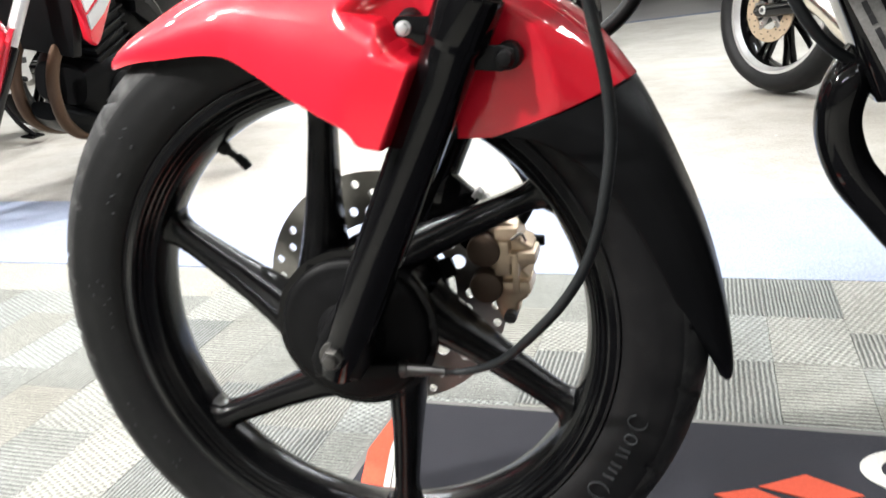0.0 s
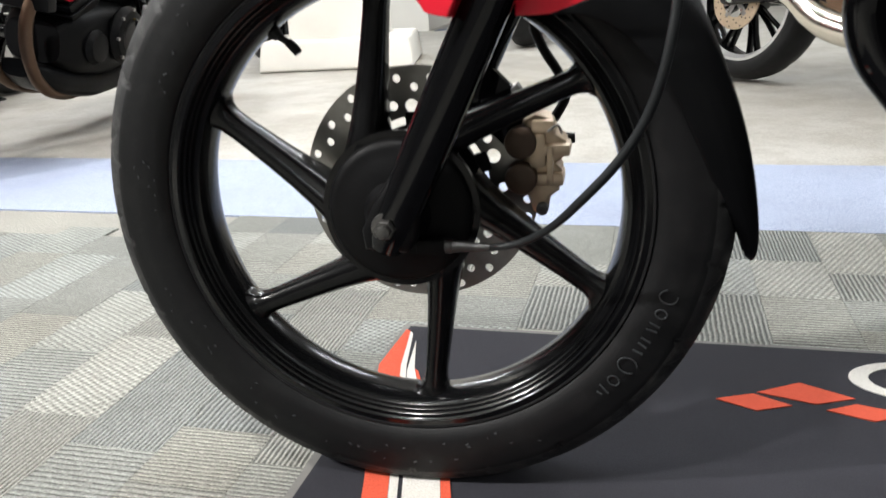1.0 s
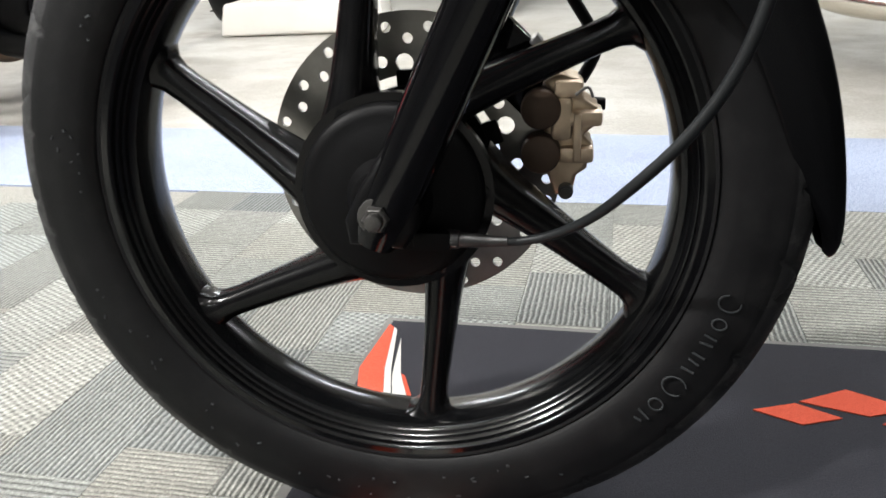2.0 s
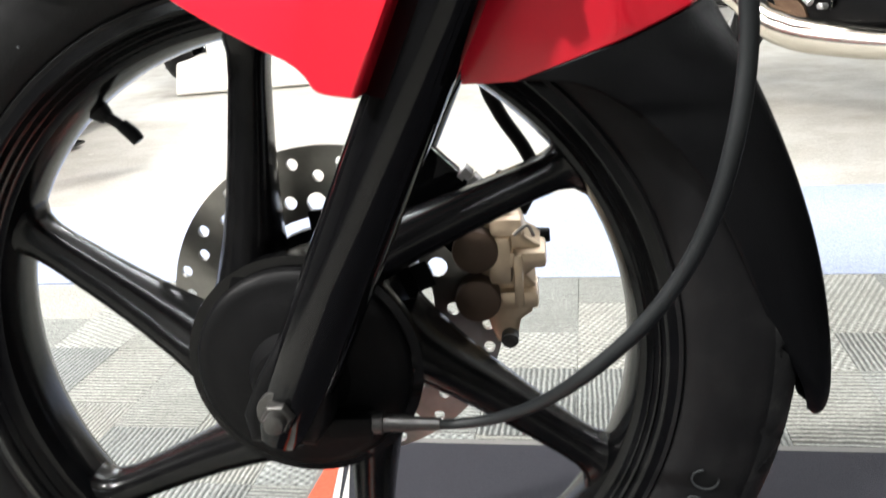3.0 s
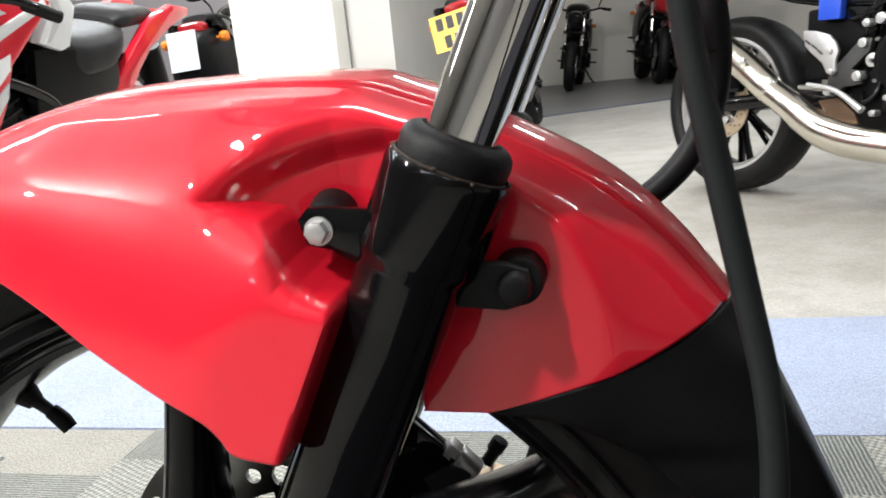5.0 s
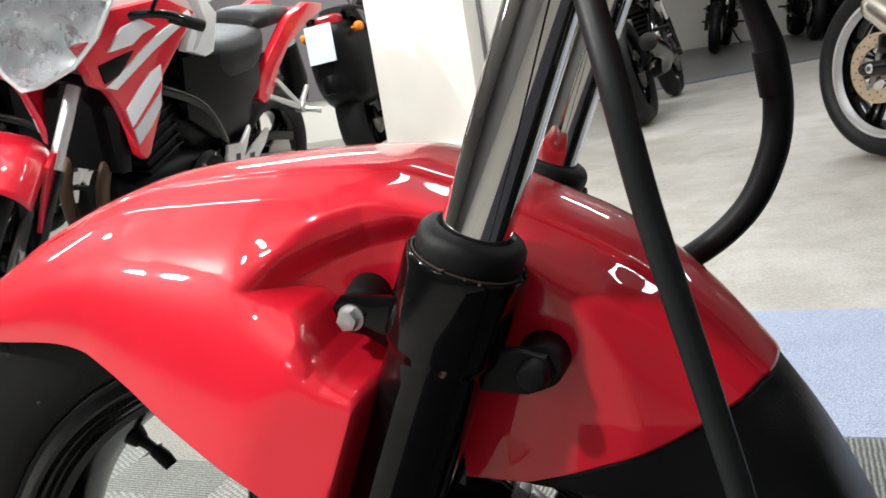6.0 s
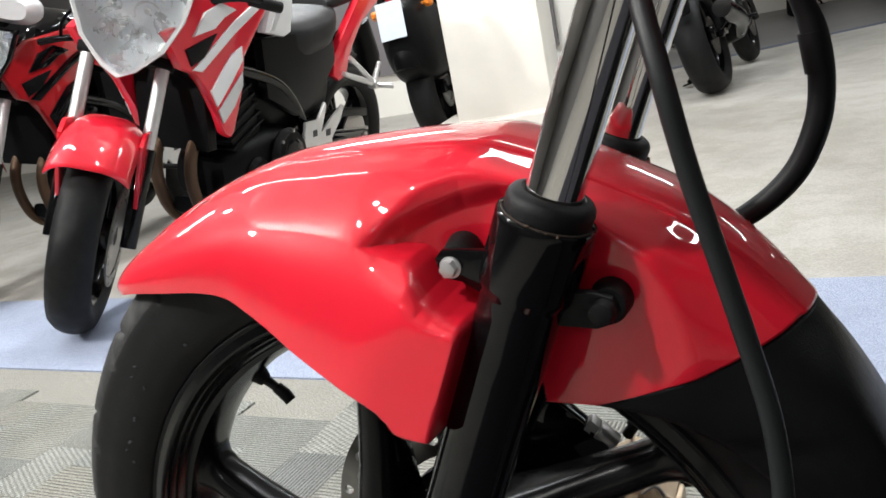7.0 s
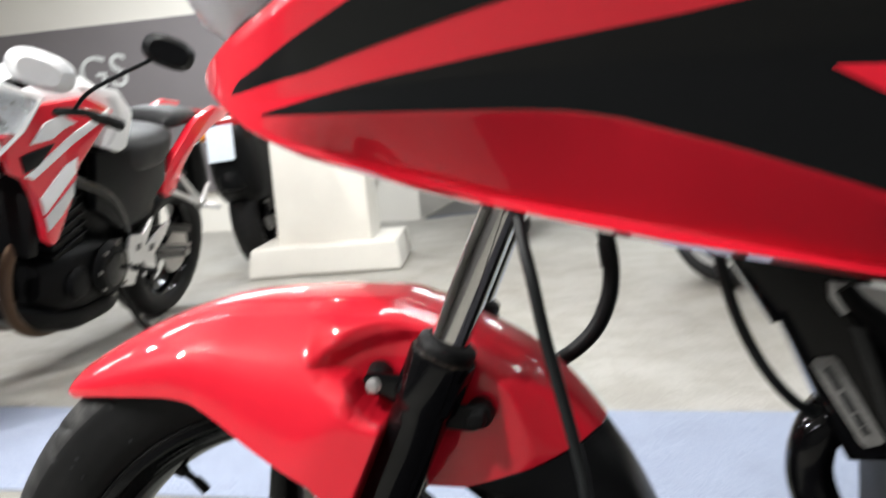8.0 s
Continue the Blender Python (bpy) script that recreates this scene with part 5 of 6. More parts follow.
def saddle(owner, split=True):
    part("seat", loft([(0.62, 0.790, 0.08, 0.03), (0.57, 0.775, 0.125, 0.065), (0.44, 0.755, 0.158, 0.085), (0.28, 0.775, 0.160, 0.082), (0.20, 0.815, 0.145, 0.066), (0.165, 0.845, 0.11, 0.025)][::-1], 26, 3), SEAT, owner, "black vinyl seat")
    if split:
        part("pillion_seat", loft([(-0.14, 0.915, 0.06, 0.02), (-0.08, 0.912, 0.10, 0.034), (0.05, 0.902, 0.12, 0.04), (0.15, 0.89, 0.12, 0.042), (0.19, 0.875, 0.09, 0.02)], 26, 3), SEAT, owner, "black vinyl pillion seat")


def sports_tank(owner, material):
    part("fuel_tank", loft([(0.55, 0.86, 0.07, 0.05), (0.60, 0.89, 0.12, 0.09), (0.72, 0.93, 0.155, 0.115), (0.88, 0.945, 0.165, 0.125), (1.02, 0.93, 0.15, 0.11), (1.12, 0.90, 0.11, 0.07)], 30, 2.8), material, owner, "painted fuel tank")


def hanger(owner, material, sides=(1, -1)):
    for s in sides:
        part("footrest_hanger", slab([(0.42, 0.50), (0.49, 0.52), (0.47, 0.42), (0.50, 0.34), (0.46, 0.25), (0.41, 0.24), (0.425, 0.33), (0.36, 0.40), (0.33, 0.48), (0.345, 0.50), (0.40, 0.43)], s * 0.145, s * 0.160, 0.004), material, owner, "pale alloy footrest hanger")
        part("footrest", cyl((0.45, s * 0.15, 0.33), (0.44, s * 0.26, 0.33), 0.012, seg=14, bevel=0.003), RUBBER, owner)
        part("pillion_rest", cyl((0.34, s * 0.15, 0.49), (0.33, s * 0.25, 0.49), 0.011, seg=14, bevel=0.003), RUBBER, owner)
        part("pedal", tube([(0.46, s * 0.17, 0.30), (0.54, s * 0.18, 0.28), (0.60, s * 0.19, 0.30)], 0.007, 10, 3), STEEL, owner)


def lean_pose(rear, front, lean, size=1.0, base=1.45):
    d = Vector((front[0] - rear[0], front[1] - rear[1], 0))
    ang = math.atan2(d.y, d.x)
    return Matrix.Translation((rear[0], rear[1], 0)) @ Matrix.Rotation(ang, 4, "Z") @ Matrix.Rotation(radians(-lean), 4, "X") @ Matrix.Diagonal((size * d.length / base, size, size, 1))


def side_stand(owner):
    part("side_stand", tube([(0.50, 0.12, 0.26), (0.46, 0.19, 0.13), (0.44, 0.245, 0.075)], 0.012, 12, 4), BLACK_GLOSS, owner)
    part("stand_foot", box(0.40, 0.49, 0.215, 0.275, 0.064, 0.074, 0.003), BLACK_GLOSS, owner)


def lamp_bowl(outline, steps):
    """Shells of one pointed outline: steps of (x, share of the outline, lift)."""
    loops = []
    for x, f, dz in steps:
        loops.append([(x + (0.93 - z) * 0.25, y * f, 0.90 + (z - 0.90) * f + dz) for y, z in outline])
    return rings(bmesh.new(), loops)


def naked_bike(m, paint, accent, label, category="motorcycle", screen_white=True):
    b = thing("naked_motorcycle", label, category, m, group="parked motorcycles")
    wheel_set(b, "rear", 0.0, 0.312, 0.078, BLACK_GLOSS, 5, -1, 0.11)
    wheel_set(b, "front", 1.45, 0.300, 0.060, BLACK_GLOSS, 5, 1, 0.15)
    part("sprocket", cyl((0, 0.085, 0.312), (0, 0.092, 0.312), 0.10, seg=44, bevel=0.002), STEEL, b)
    part("chain_guard", slab([(-0.06, 0.42), (0.12, 0.45), (0.44, 0.44), (0.44, 0.41), (0.12, 0.415), (-0.06, 0.385)], 0.085, 0.125, 0.006), BLACK_PLASTIC, b)
    part("chain", slab([(-0.10, 0.33), (0.46, 0.395), (0.46, 0.38), (-0.10, 0.315)], 0.092, 0.108, 0.002), STEEL, b)
    head = fork_legs(b, 1.45, 0.300, ALLOY, BLACK_GLOSS, 0.105, 25, 0.66, 0.53)
    engine(b)
    frame_bars(b)
    saddle(b)
    sports_tank(b, accent)
    for s in (-1, 1):
        part("heel_guard", slab([(0.50, 0.46), (0.41, 0.455), (0.355, 0.515), (0.345, 0.50), (0.39, 0.405), (0.40, 0.35), (0.425, 0.33), (0.45, 0.255), (0.53, 0.265), (0.52, 0.36)], s * 0.150, s * 0.164, 0.004), ALLOY, b, "pale alloy heel guard")
        part("heel_guard", slab([(0.39, 0.40), (0.215, 0.485), (0.205, 0.475), (0.236, 0.425), (0.31, 0.36), (0.29, 0.30), (0.34, 0.288), (0.40, 0.345)], s * 0.148, s * 0.162, 0.004), ALLOY, b, "pale alloy heel guard")
        for x, z in ((0.44, 0.41), (0.34, 0.395), (0.45, 0.33)):
            part("guard_slot", box(x - 0.016, x + 0.016, s * 0.1635 - 0.001, s * 0.1635 + 0.001, z - 0.016, z + 0.010), INK, b)
        part("footrest", cyl((0.47, s * 0.15, 0.33), (0.46, s * 0.26, 0.33), 0.012, seg=14, bevel=0.003), RUBBER, b)
    side_stand(b)
    bars_and_mirrors(b, head, None, 0.10, 0.10)
    part("instrument_pod", moved(loft([(-0.06, 0, 0.05, 0.03), (-0.04, 0, 0.09, 0.05), (0.02, 0, 0.10, 0.056), (0.06, 0, 0.06, 0.035)], 24), Matrix.Translation(head + Vector((0.06, 0.14, 0.21)))), SILVER, b, "silver instrument pod")
    part("pod_stalk", tube([head, head + Vector((0.03, 0.05, 0.10)), head + Vector((0.06, 0.13, 0.185))], 0.02, 12, 4), BLACK_PLASTIC, b)
    part("airbox", loft([(0.16, 0.56, 0.06, 0.05), (0.22, 0.56, 0.095, 0.10), (0.45, 0.54, 0.10, 0.14), (0.66, 0.56, 0.10, 0.12), (0.72, 0.58, 0.07, 0.06)], 24, 3.2), BLACK_PLASTIC, b, "black airbox")
    part("rear_guard", loft([(-0.10, 0.64, 0.06, 0.015), (-0.02, 0.65, 0.085, 0.03), (0.14, 0.62, 0.085, 0.05), (0.22, 0.56, 0.07, 0.05)], 20, 3), BLACK_PLASTIC, b, "black inner mudguard")
    # front mudguard with blades
    arch = []
    for k in range(25):
        a = radians(52 + 88 * k / 24)
        row = []
        for j in range(17):
            u = -1 + j / 8
            r = 0.345 - 0.060 * abs(u) ** 3.5
            row.append((1.45 + r * math.cos(a), 0.108 * u, 0.300 + r * math.sin(a)))
        arch.append(row)
    g = part("front_mudguard", rings(bmesh.new(), arch, closed=False, caps=False), paint, b, "red front mudguard")
    g.modifiers.new("thickness", "SOLIDIFY").thickness = 0.004
    both(b, "mudguard_blade", [(1.33, 0.60), (1.44, 0.625), (1.49, 0.60), (1.475, 0.50), (1.425, 0.36), (1.405, 0.335), (1.395, 0.40), (1.34, 0.52)], 0.100, 0.113, paint, bevel=0.004)
    # head lamp unit
    part("headlamp_cowl", loft([(1.10, 0.96, 0.10, 0.06), (1.18, 0.94, 0.120, 0.085), (1.25, 0.92, 0.115, 0.09), (1.275, 0.91, 0.10, 0.08)], 26, 3), BLACK_PLASTIC, b, "black headlamp shell")
    outline = [(-0.158, 1.03), (0.158, 1.03), (0.142, 0.93), (0.105, 0.845), (0.045, 0.782), (0.0, 0.758), (-0.045, 0.782), (-0.105, 0.845), (-0.142, 0.93)]
    part("lamp_surround", lamp_bowl(outline, ((1.27, 1.03, 0), (1.315, 1.10, 0), (1.322, 1.07, 0), (1.318, 0.99, 0), (1.28, 0.97, 0))), accent, b, "white headlamp surround")
    part("lamp_bowl", lamp_bowl(outline, ((1.262, 0.30, 0.01), (1.27, 0.70, 0.01), (1.30, 0.97, 0))), MIRROR_FACET, b, "bright faceted reflector")
    lens = part("headlamp", lamp_bowl(outline, ((1.316, 1.0, 0.0), (1.33, 0.97, 0.004), (1.352, 0.80, 0.010), (1.366, 0.50, 0.018), (1.37, 0.2, 0.02))), LENS, b, "clear angular headlamp lens")
    for y, z, r in ((-0.05, 0.93, 0.034), (0.05, 0.93, 0.034), (0.0, 0.86, 0.030), (-0.085, 0.97, 0.022), (0.085, 0.97, 0.022), (0.0, 0.975, 0.024), (-0.045, 0.875, 0.018), (0.045, 0.875, 0.018)):
        part("reflector_cup", moved(revolve([(r, 0.0), (r * 0.98, 0.006), (r * 0.72, -0.010), (r * 0.3, -0.018), (0.002, -0.020)], 20, closed=False), Matrix.Translation((1.30 + (0.93 - z) * 0.25, y, z)) @ Matrix.Rotation(radians(-90), 4, "Z")), CHROME, lens)
        part("bulb", cyl((1.29 + (0.93 - z) * 0.25, y, z), (1.305 + (0.93 - z) * 0.25, y, z), r * 0.35, r * 0.25, 12, 0.002), WHITE_PAINT, lens)
    # shrouds: red with diagonal flashes
    both(b, "shroud", [(1.25, 0.86), (1.187, 0.746), (1.13, 0.725), (1.09, 0.68), (1.04, 0.59), (1.015, 0.52), (0.985, 0.50), (0.965, 0.515), (0.905, 0.64), (0.88, 0.75), (0.76, 0.87), (0.70, 0.94), (0.86, 0.985), (1.10, 0.95)], 0.15, 0.188, paint, "red radiator shroud", 0.014)
    both(b, "shroud_flash", [(1.145, 0.738), (0.93, 0.865), (0.745, 0.945), (0.73, 0.928), (0.77, 0.905), (0.93, 0.828), (1.105, 0.728)], 0.186, 0.194, accent, "white painted flash", 0.003)
    both(b, "shroud_flash", [(1.13, 0.835), (1.07, 0.90), (0.99, 0.925), (0.915, 0.90), (0.98, 0.88), (1.03, 0.85)], 0.186, 0.196, accent, "white painted flash", 0.003)
    both(b, "shroud_flash", [(1.070, 0.665), (1.01, 0.72), (0.955, 0.765), (0.90, 0.785), (0.90, 0.74), (0.96, 0.685), (1.045, 0.612)], 0.186, 0.194, accent, "white painted flash", 0.003)
    both(b, "shroud_flash", [(1.040, 0.600), (0.97, 0.655), (0.905, 0.705), (0.908, 0.66), (0.96, 0.60), (1.022, 0.555)], 0.186, 0.193, SILVER, "silver painted flash", 0.003)
    both(b, "shroud_vent", [(1.17, 0.80), (1.09, 0.82), (1.02, 0.835), (1.09, 0.77), (1.15, 0.75)], 0.187, 0.195, BLACK_PLASTIC, bevel=0.002)
    both(b, "tank_panel", [(0.86, 1.02), (0.63, 1.01), (0.53, 0.93), (0.555, 0.80), (0.60, 0.785), (0.72, 0.81), (0.66, 0.92), (0.78, 0.95)], 0.12, 0.158, accent, "white side panel", 0.014)
    both(b, "tank_stripe", [(0.71, 0.985), (0.655, 0.985), (0.60, 0.90), (0.665, 0.815), (0.69, 0.812), (0.635, 0.905)], 0.157, 0.1615, SILVER, "silver stripe", 0.001)
    both(b, "side_panel", [(0.72, 0.79), (0.50, 0.79), (0.24, 0.77), (0.22, 0.66), (0.34, 0.55), (0.50, 0.48), (0.70, 0.58)], 0.10, 0.142, BLACK_PLASTIC, "black side panel", 0.012)
    both(b, "tail_panel", [(0.245, 0.60), (0.235, 0.68), (0.16, 0.755), (0.03, 0.88), (-0.02, 0.91), (-0.16, 0.96), (-0.30, 0.955), (-0.30, 0.925), (-0.16, 0.875), (0.0, 0.79), (0.085, 0.70), (0.145, 0.585), (0.20, 0.575)], 0.105, 0.142, paint, "red tail panel", 0.010)
    for s in (-1, 1):
        for end in ((0.18, 0.602), (0.12, 0.66), (-0.14, 0.612)):
            part("rest_arm", tube([(-0.065, s * 0.158, 0.530), (end[0], s * 0.148, end[1])], [0.015, 0.010], 12, 3), ALLOY, b, "pale alloy pillion footrest hanger")
        part("rest_boss", merge(cyl((-0.065, s * 0.14, 0.53), (-0.065, s * 0.18, 0.53), 0.024, seg=20, bevel=0.004), cyl((-0.07, s * 0.17, 0.525), (-0.10, s * 0.24, 0.52), 0.013, seg=14, bevel=0.003)), ALLOY, b)
    part("tail_light", box(-0.235, -0.20, -0.06, 0.06, 0.90, 0.935, 0.01), DARK_RED, b)
    part("rear_hugger", tube([(-0.22, 0, 0.78), (-0.30, 0, 0.62), (-0.33, 0, 0.52)], [0.05, 0.06, 0.05], 12, 4), BLACK_PLASTIC, b)
    for s in (-1, 1):
        part("exhaust_header", tube([(0.90, s * 0.06, 0.55), (1.03, s * 0.07, 0.48), (1.06, s * 0.07, 0.36), (1.00, s * 0.07, 0.22), (0.85, s * 0.06, 0.155), (0.60, s * 0.03, 0.15)], 0.021, 14, 5), COPPER, b, "heat-browned header pipe")
    part("belly_pan", loft([(0.42, 0.20, 0.08, 0.03), (0.50, 0.19, 0.12, 0.05), (0.75, 0.18, 0.13, 0.055), (0.95, 0.22, 0.10, 0.05), (1.02, 0.26, 0.05, 0.03)], 22, 3), BLACK_PLASTIC, b, "black belly pan")
    part("silencer", tube([(0.52, -0.12, 0.22), (0.30, -0.16, 0.28), (0.05, -0.17, 0.36), (-0.10, -0.17, 0.41)], [0.03, 0.055, 0.06, 0.055], 20, 4), STEEL, b)
    part("radiator", box(1.00, 1.045, -0.14, 0.14, 0.46, 0.72, 0.008), CAST_BLACK, b)
    return b


STEERED = {"front_tyre", "front_rim", "front_disc", "front_caliper", "fork_lower", "fork_tube", "fork_clamp", "front_mudguard", "mudguard_blade", "headlamp_cowl", "lamp_surround", "lamp_bowl", "headlamp", "handlebar", "grip", "mirror", "mirror_stalk", "instrument_pod", "pod_stalk"}


def steer(b, degrees, x=1.45, rake=25):
    """Turns the front wheel, fork, lamp and bars about the steering line."""
    base, axis = Vector((x - 0.03, 0, 0.30)), Vector((-math.sin(radians(rake)), 0, math.cos(radians(rake))))
    m = Matrix.Translation(base) @ Matrix.Rotation(radians(degrees), 4, axis) @ Matrix.Translation(-base)
    for o in b.children:
        if o.name.split(".")[0] in STEERED:
            o.matrix_basis = m


RED_POSE = lean_pose((-1.79, 2.74), (-1.785, 1.27), 12.5)
red_bike = naked_bike(RED_POSE, RED, WHITE_PAINT, "red and white naked motorcycle leaning on its side stand")
steer(red_bike, 36)
steer(naked_bike(lean_pose((-2.78, 2.95), (-2.72, 1.50), 9), DARK_RED, BLACK_GLOSS, "dark red and black motorcycle behind the red one"), 30)


def drilled_ring(owner, at, r0, r1, y, material, rows=3, count=12):
    """A flat ring with small dark drillings."""
    d = part("rear_disc", moved(revolve([(r1, y - 0.003), (r1, y + 0.003), (r0, y + 0.003), (r0, y - 0.003)], 80), at), material, owner, "drilled brake disc")
    for k in range(count * rows):
        a = 2 * math.pi * k / (count * rows)
        rr = r0 + (r1 - r0) * (0.2 + 0.6 * ((k % rows) / max(1, rows - 1)))
        part("drill_hole", moved(cyl((rr * math.cos(a), y - 0.0034, rr * math.sin(a)), (rr * math.cos(a), y - 0.0029, rr * math.sin(a)), 0.0036, seg=8), at), INK, d)
    for k in range(5):
        a = 2 * math.pi * k / 5 + 0.4
        part("carrier_arm", moved(box(0.02, r0 + 0.012, y - 0.004, y + 0.004, -0.012, 0.012, 0.003, 1), at @ Matrix.Rotation(-a, 4, "Y")), STEEL, d)
        part("disc_bolt", moved(cyl(((r0 - 0.014) * math.cos(a), y - 0.012, (r0 - 0.014) * math.sin(a)), ((r0 - 0.014) * math.cos(a), y - 0.003, (r0 - 0.014) * math.sin(a)), 0.007, seg=10, bevel=0.001), at), CHROME, d)
    return d


def cruiser_tail_bike(m):
    """The black machine with polished exhaust, seen from its rear quarter."""
    b = thing("black_motorcycle", "black motorcycle with polished low exhaust and silver-rimmed wheel", "motorcycle", m, group="parked motorcycles")
    wheel_set(b, "rear", 0.0, 0.316, 0.082, BLACK_GLOSS, 9, 0, 0.118, bead=0.240, lip=ALLOY, spoke_w=0.007)
    wheel_set(b, "front", 1.45, 0.302, 0.062, BLACK_GLOSS, 9, 2, 0.15, lip=ALLOY, spoke_w=0.008)
    at = Matrix.Translation((0, 0, 0.316))
    drilled_ring(b, at, 0.072, 0.119, -0.092, GOLD)
    part("axle_end", cyl((0, -0.075, 0.316), (0, -0.135, 0.316), 0.020, 0.016, 20, 0.003), ALLOY, b)
    part("axle_bore", cyl((0, -0.1345, 0.316), (0, -0.1365, 0.316), 0.009, seg=14), INK, b)
    part("rear_caliper", moved(box(0.02, 0.10, -0.125, -0.075, 0.045, 0.115, 0.014), at), BLACK_GLOSS, b)
    head = fork_legs(b, 1.45, 0.302, CHROME, BLACK_GLOSS, 0.105, 25, 0.66)
    engine(b, 0)
    saddle(b)
    sports_tank(b, BLACK_GLOSS)
    bars_and_mirrors(b, head)
    for s in (-1, 1):
        part("frame_rail", tube([(1.16, s * 0.05, 0.80), (0.92, s * 0.12, 0.74), (0.66, s * 0.13, 0.66), (0.60, s * 0.13, 0.50), (0.60, s * 0.12, 0.36)], 0.022, 12, 5), BLACK_GLOSS, b)
        part("subframe_rail", tube([(0.62, s * 0.11, 0.62), (0.3, s * 0.10, 0.66), (-0.05, s * 0.08, 0.78)], 0.014, 10, 4), BLACK_GLOSS, b)
        part("swingarm", tube([(0.60, s * 0.11, 0.36), (0.35, s * 0.115, 0.345), (0.0, s * 0.108, 0.316), (-0.05, s * 0.105, 0.314)], [0.034, 0.03, 0.026, 0.02], 12, 5), BLACK_GLOSS, b)
    # exhaust
    part("silencer", tube([(0.065, -0.18, 0.525), (0.075, -0.182, 0.515), (0.165, -0.187, 0.462), (0.27, -0.188, 0.388), (0.30, -0.186, 0.362)], [0.040, 0.048, 0.050, 0.049, 0.045], 28, 6), STAINLESS, b, "short brushed silencer")
    part("silencer_outlet", cyl((0.068, -0.18, 0.523), (0.052, -0.179, 0.533), 0.030, 0.028, 24, 0.003), INK, b)
    part("silencer_strap", tube([(0.215, -0.188, 0.427), (0.235, -0.188, 0.413)], 0.0462, 28, 2), ALLOY, b)
    part("strap_bolt", cyl((0.222, -0.235, 0.465), (0.222, -0.252, 0.468), 0.010, seg=14, bevel=0.002), ALLOY, b)
    part("link_pipe", tube([(0.285, -0.186, 0.372), (0.37, -0.182, 0.320), (0.45, -0.172, 0.262), (0.52, -0.165, 0.232), (0.62, -0.158, 0.210), (0.80, -0.15, 0.196), (0.95, -0.14, 0.195)], [0.044, 0.046, 0.052, 0.056, 0.054, 0.048, 0.040], 26, 6), STAINLESS, b, "polished exhaust pipe")
    part("pipe_shield", tube([(0.36, -0.200, 0.345), (0.45, -0.190, 0.287), (0.52, -0.185, 0.257), (0.62, -0.178, 0.235), (0.78, -0.17, 0.222)], [0.018, 0.028, 0.032, 0.030, 0.016], 18, 6), STAINLESS, b, "polished heat shield")
    part("exhaust_header", tube([(0.95, -0.14, 0.195), (1.02, -0.10, 0.26), (1.05, -0.07, 0.40), (0.98, -0.06, 0.52), (0.90, -0.06, 0.55)], [0.030, 0.024, 0.021, 0.021, 0.021], 14, 6), COPPER, b, "heat-browned header pipe")
    part("exhaust_valve_cover", slab([(0.45, 0.335), (0.52, 0.345), (0.58, 0.30), (0.60, 0.262), (0.57, 0.255), (0.50, 0.275)], -0.135, -0.155, 0.004), COPPER, b, "brown stained plate")
    # heel plate and footrest
    heel = part("heel_plate", slab([(0.404, 0.552), (0.45, 0.548), (0.497, 0.535), (0.522, 0.512), (0.535, 0.484), (0.526, 0.455), (0.530, 0.422), (0.515, 0.412), (0.498, 0.419), (0.480, 0.450), (0.430, 0.488), (0.414, 0.505)], -0.174, -0.186, 0.004), ALLOY, b, "pale alloy heel plate")
    for x, z in ((0.425, 0.515), (0.45, 0.50), (0.472, 0.483)):
        part("slot", moved(box(-0.012, 0.012, -0.1875, -0.1858, -0.003, 0.003), Matrix.Translation((x, 0, z)) @ Matrix.Rotation(radians(35), 4, "Y")), INK, heel)
    for x, z in ((0.516, 0.424), (0.508, 0.485)):
        part("plate_bolt", cyl((x, -0.184, z), (x, -0.194, z), 0.009, seg=14, bevel=0.002), ALLOY, heel)
    part("footrest_bracket", merge(slab([(0.50, 0.44), (0.535, 0.455), (0.60, 0.52), (0.635, 0.515), (0.63, 0.48), (0.575, 0.43), (0.615, 0.415), (0.61, 0.385), (0.55, 0.375), (0.52, 0.345), (0.49, 0.352)], -0.150, -0.174, 0.006, 2)), DULL_METAL, b, "cast footrest bracket")
    for x, z, r in ((0.613, 0.504, 0.014), (0.648, 0.453, 0.020), (0.601, 0.408, 0.015), (0.681, 0.402, 0.009), (0.504, 0.364, 0.013), (0.70, 0.345, 0.009), (0.66, 0.30, 0.010), (0.62, 0.56, 0.012), (0.665, 0.57, 0.016)):
        part("frame_bolt", merge(cyl((x, -0.155, z), (x, -0.188, z), r, seg=18, bevel=0.002), cyl((x, -0.186, z), (x, -0.192, z), r * 0.55, seg=6)), ALLOY, b, "bright bolt head")
    part("brake_pedal", tube([(0.44, -0.195, 0.386), (0.52, -0.20, 0.374), (0.565, -0.205, 0.358), (0.60, -0.208, 0.338), (0.645, -0.21, 0.309)], [0.007, 0.008, 0.008, 0.009, 0.012], 12, 5), ALLOY, b, "polished brake pedal")
    part("pedal_rod", tube([(0.40, -0.18, 0.378), (0.50, -0.19, 0.372)], 0.008, 10, 3), STEEL, b)
    part("clutch_cover", merge(cyl((0.755, -0.14, 0.452), (0.755, -0.205, 0.452), 0.105, 0.094, 48, 0.012), cyl((0.755, -0.20, 0.452), (0.755, -0.212, 0.452), 0.080, 0.074, 44, 0.005)), BLACK_PLASTIC, b, "round black clutch cover")
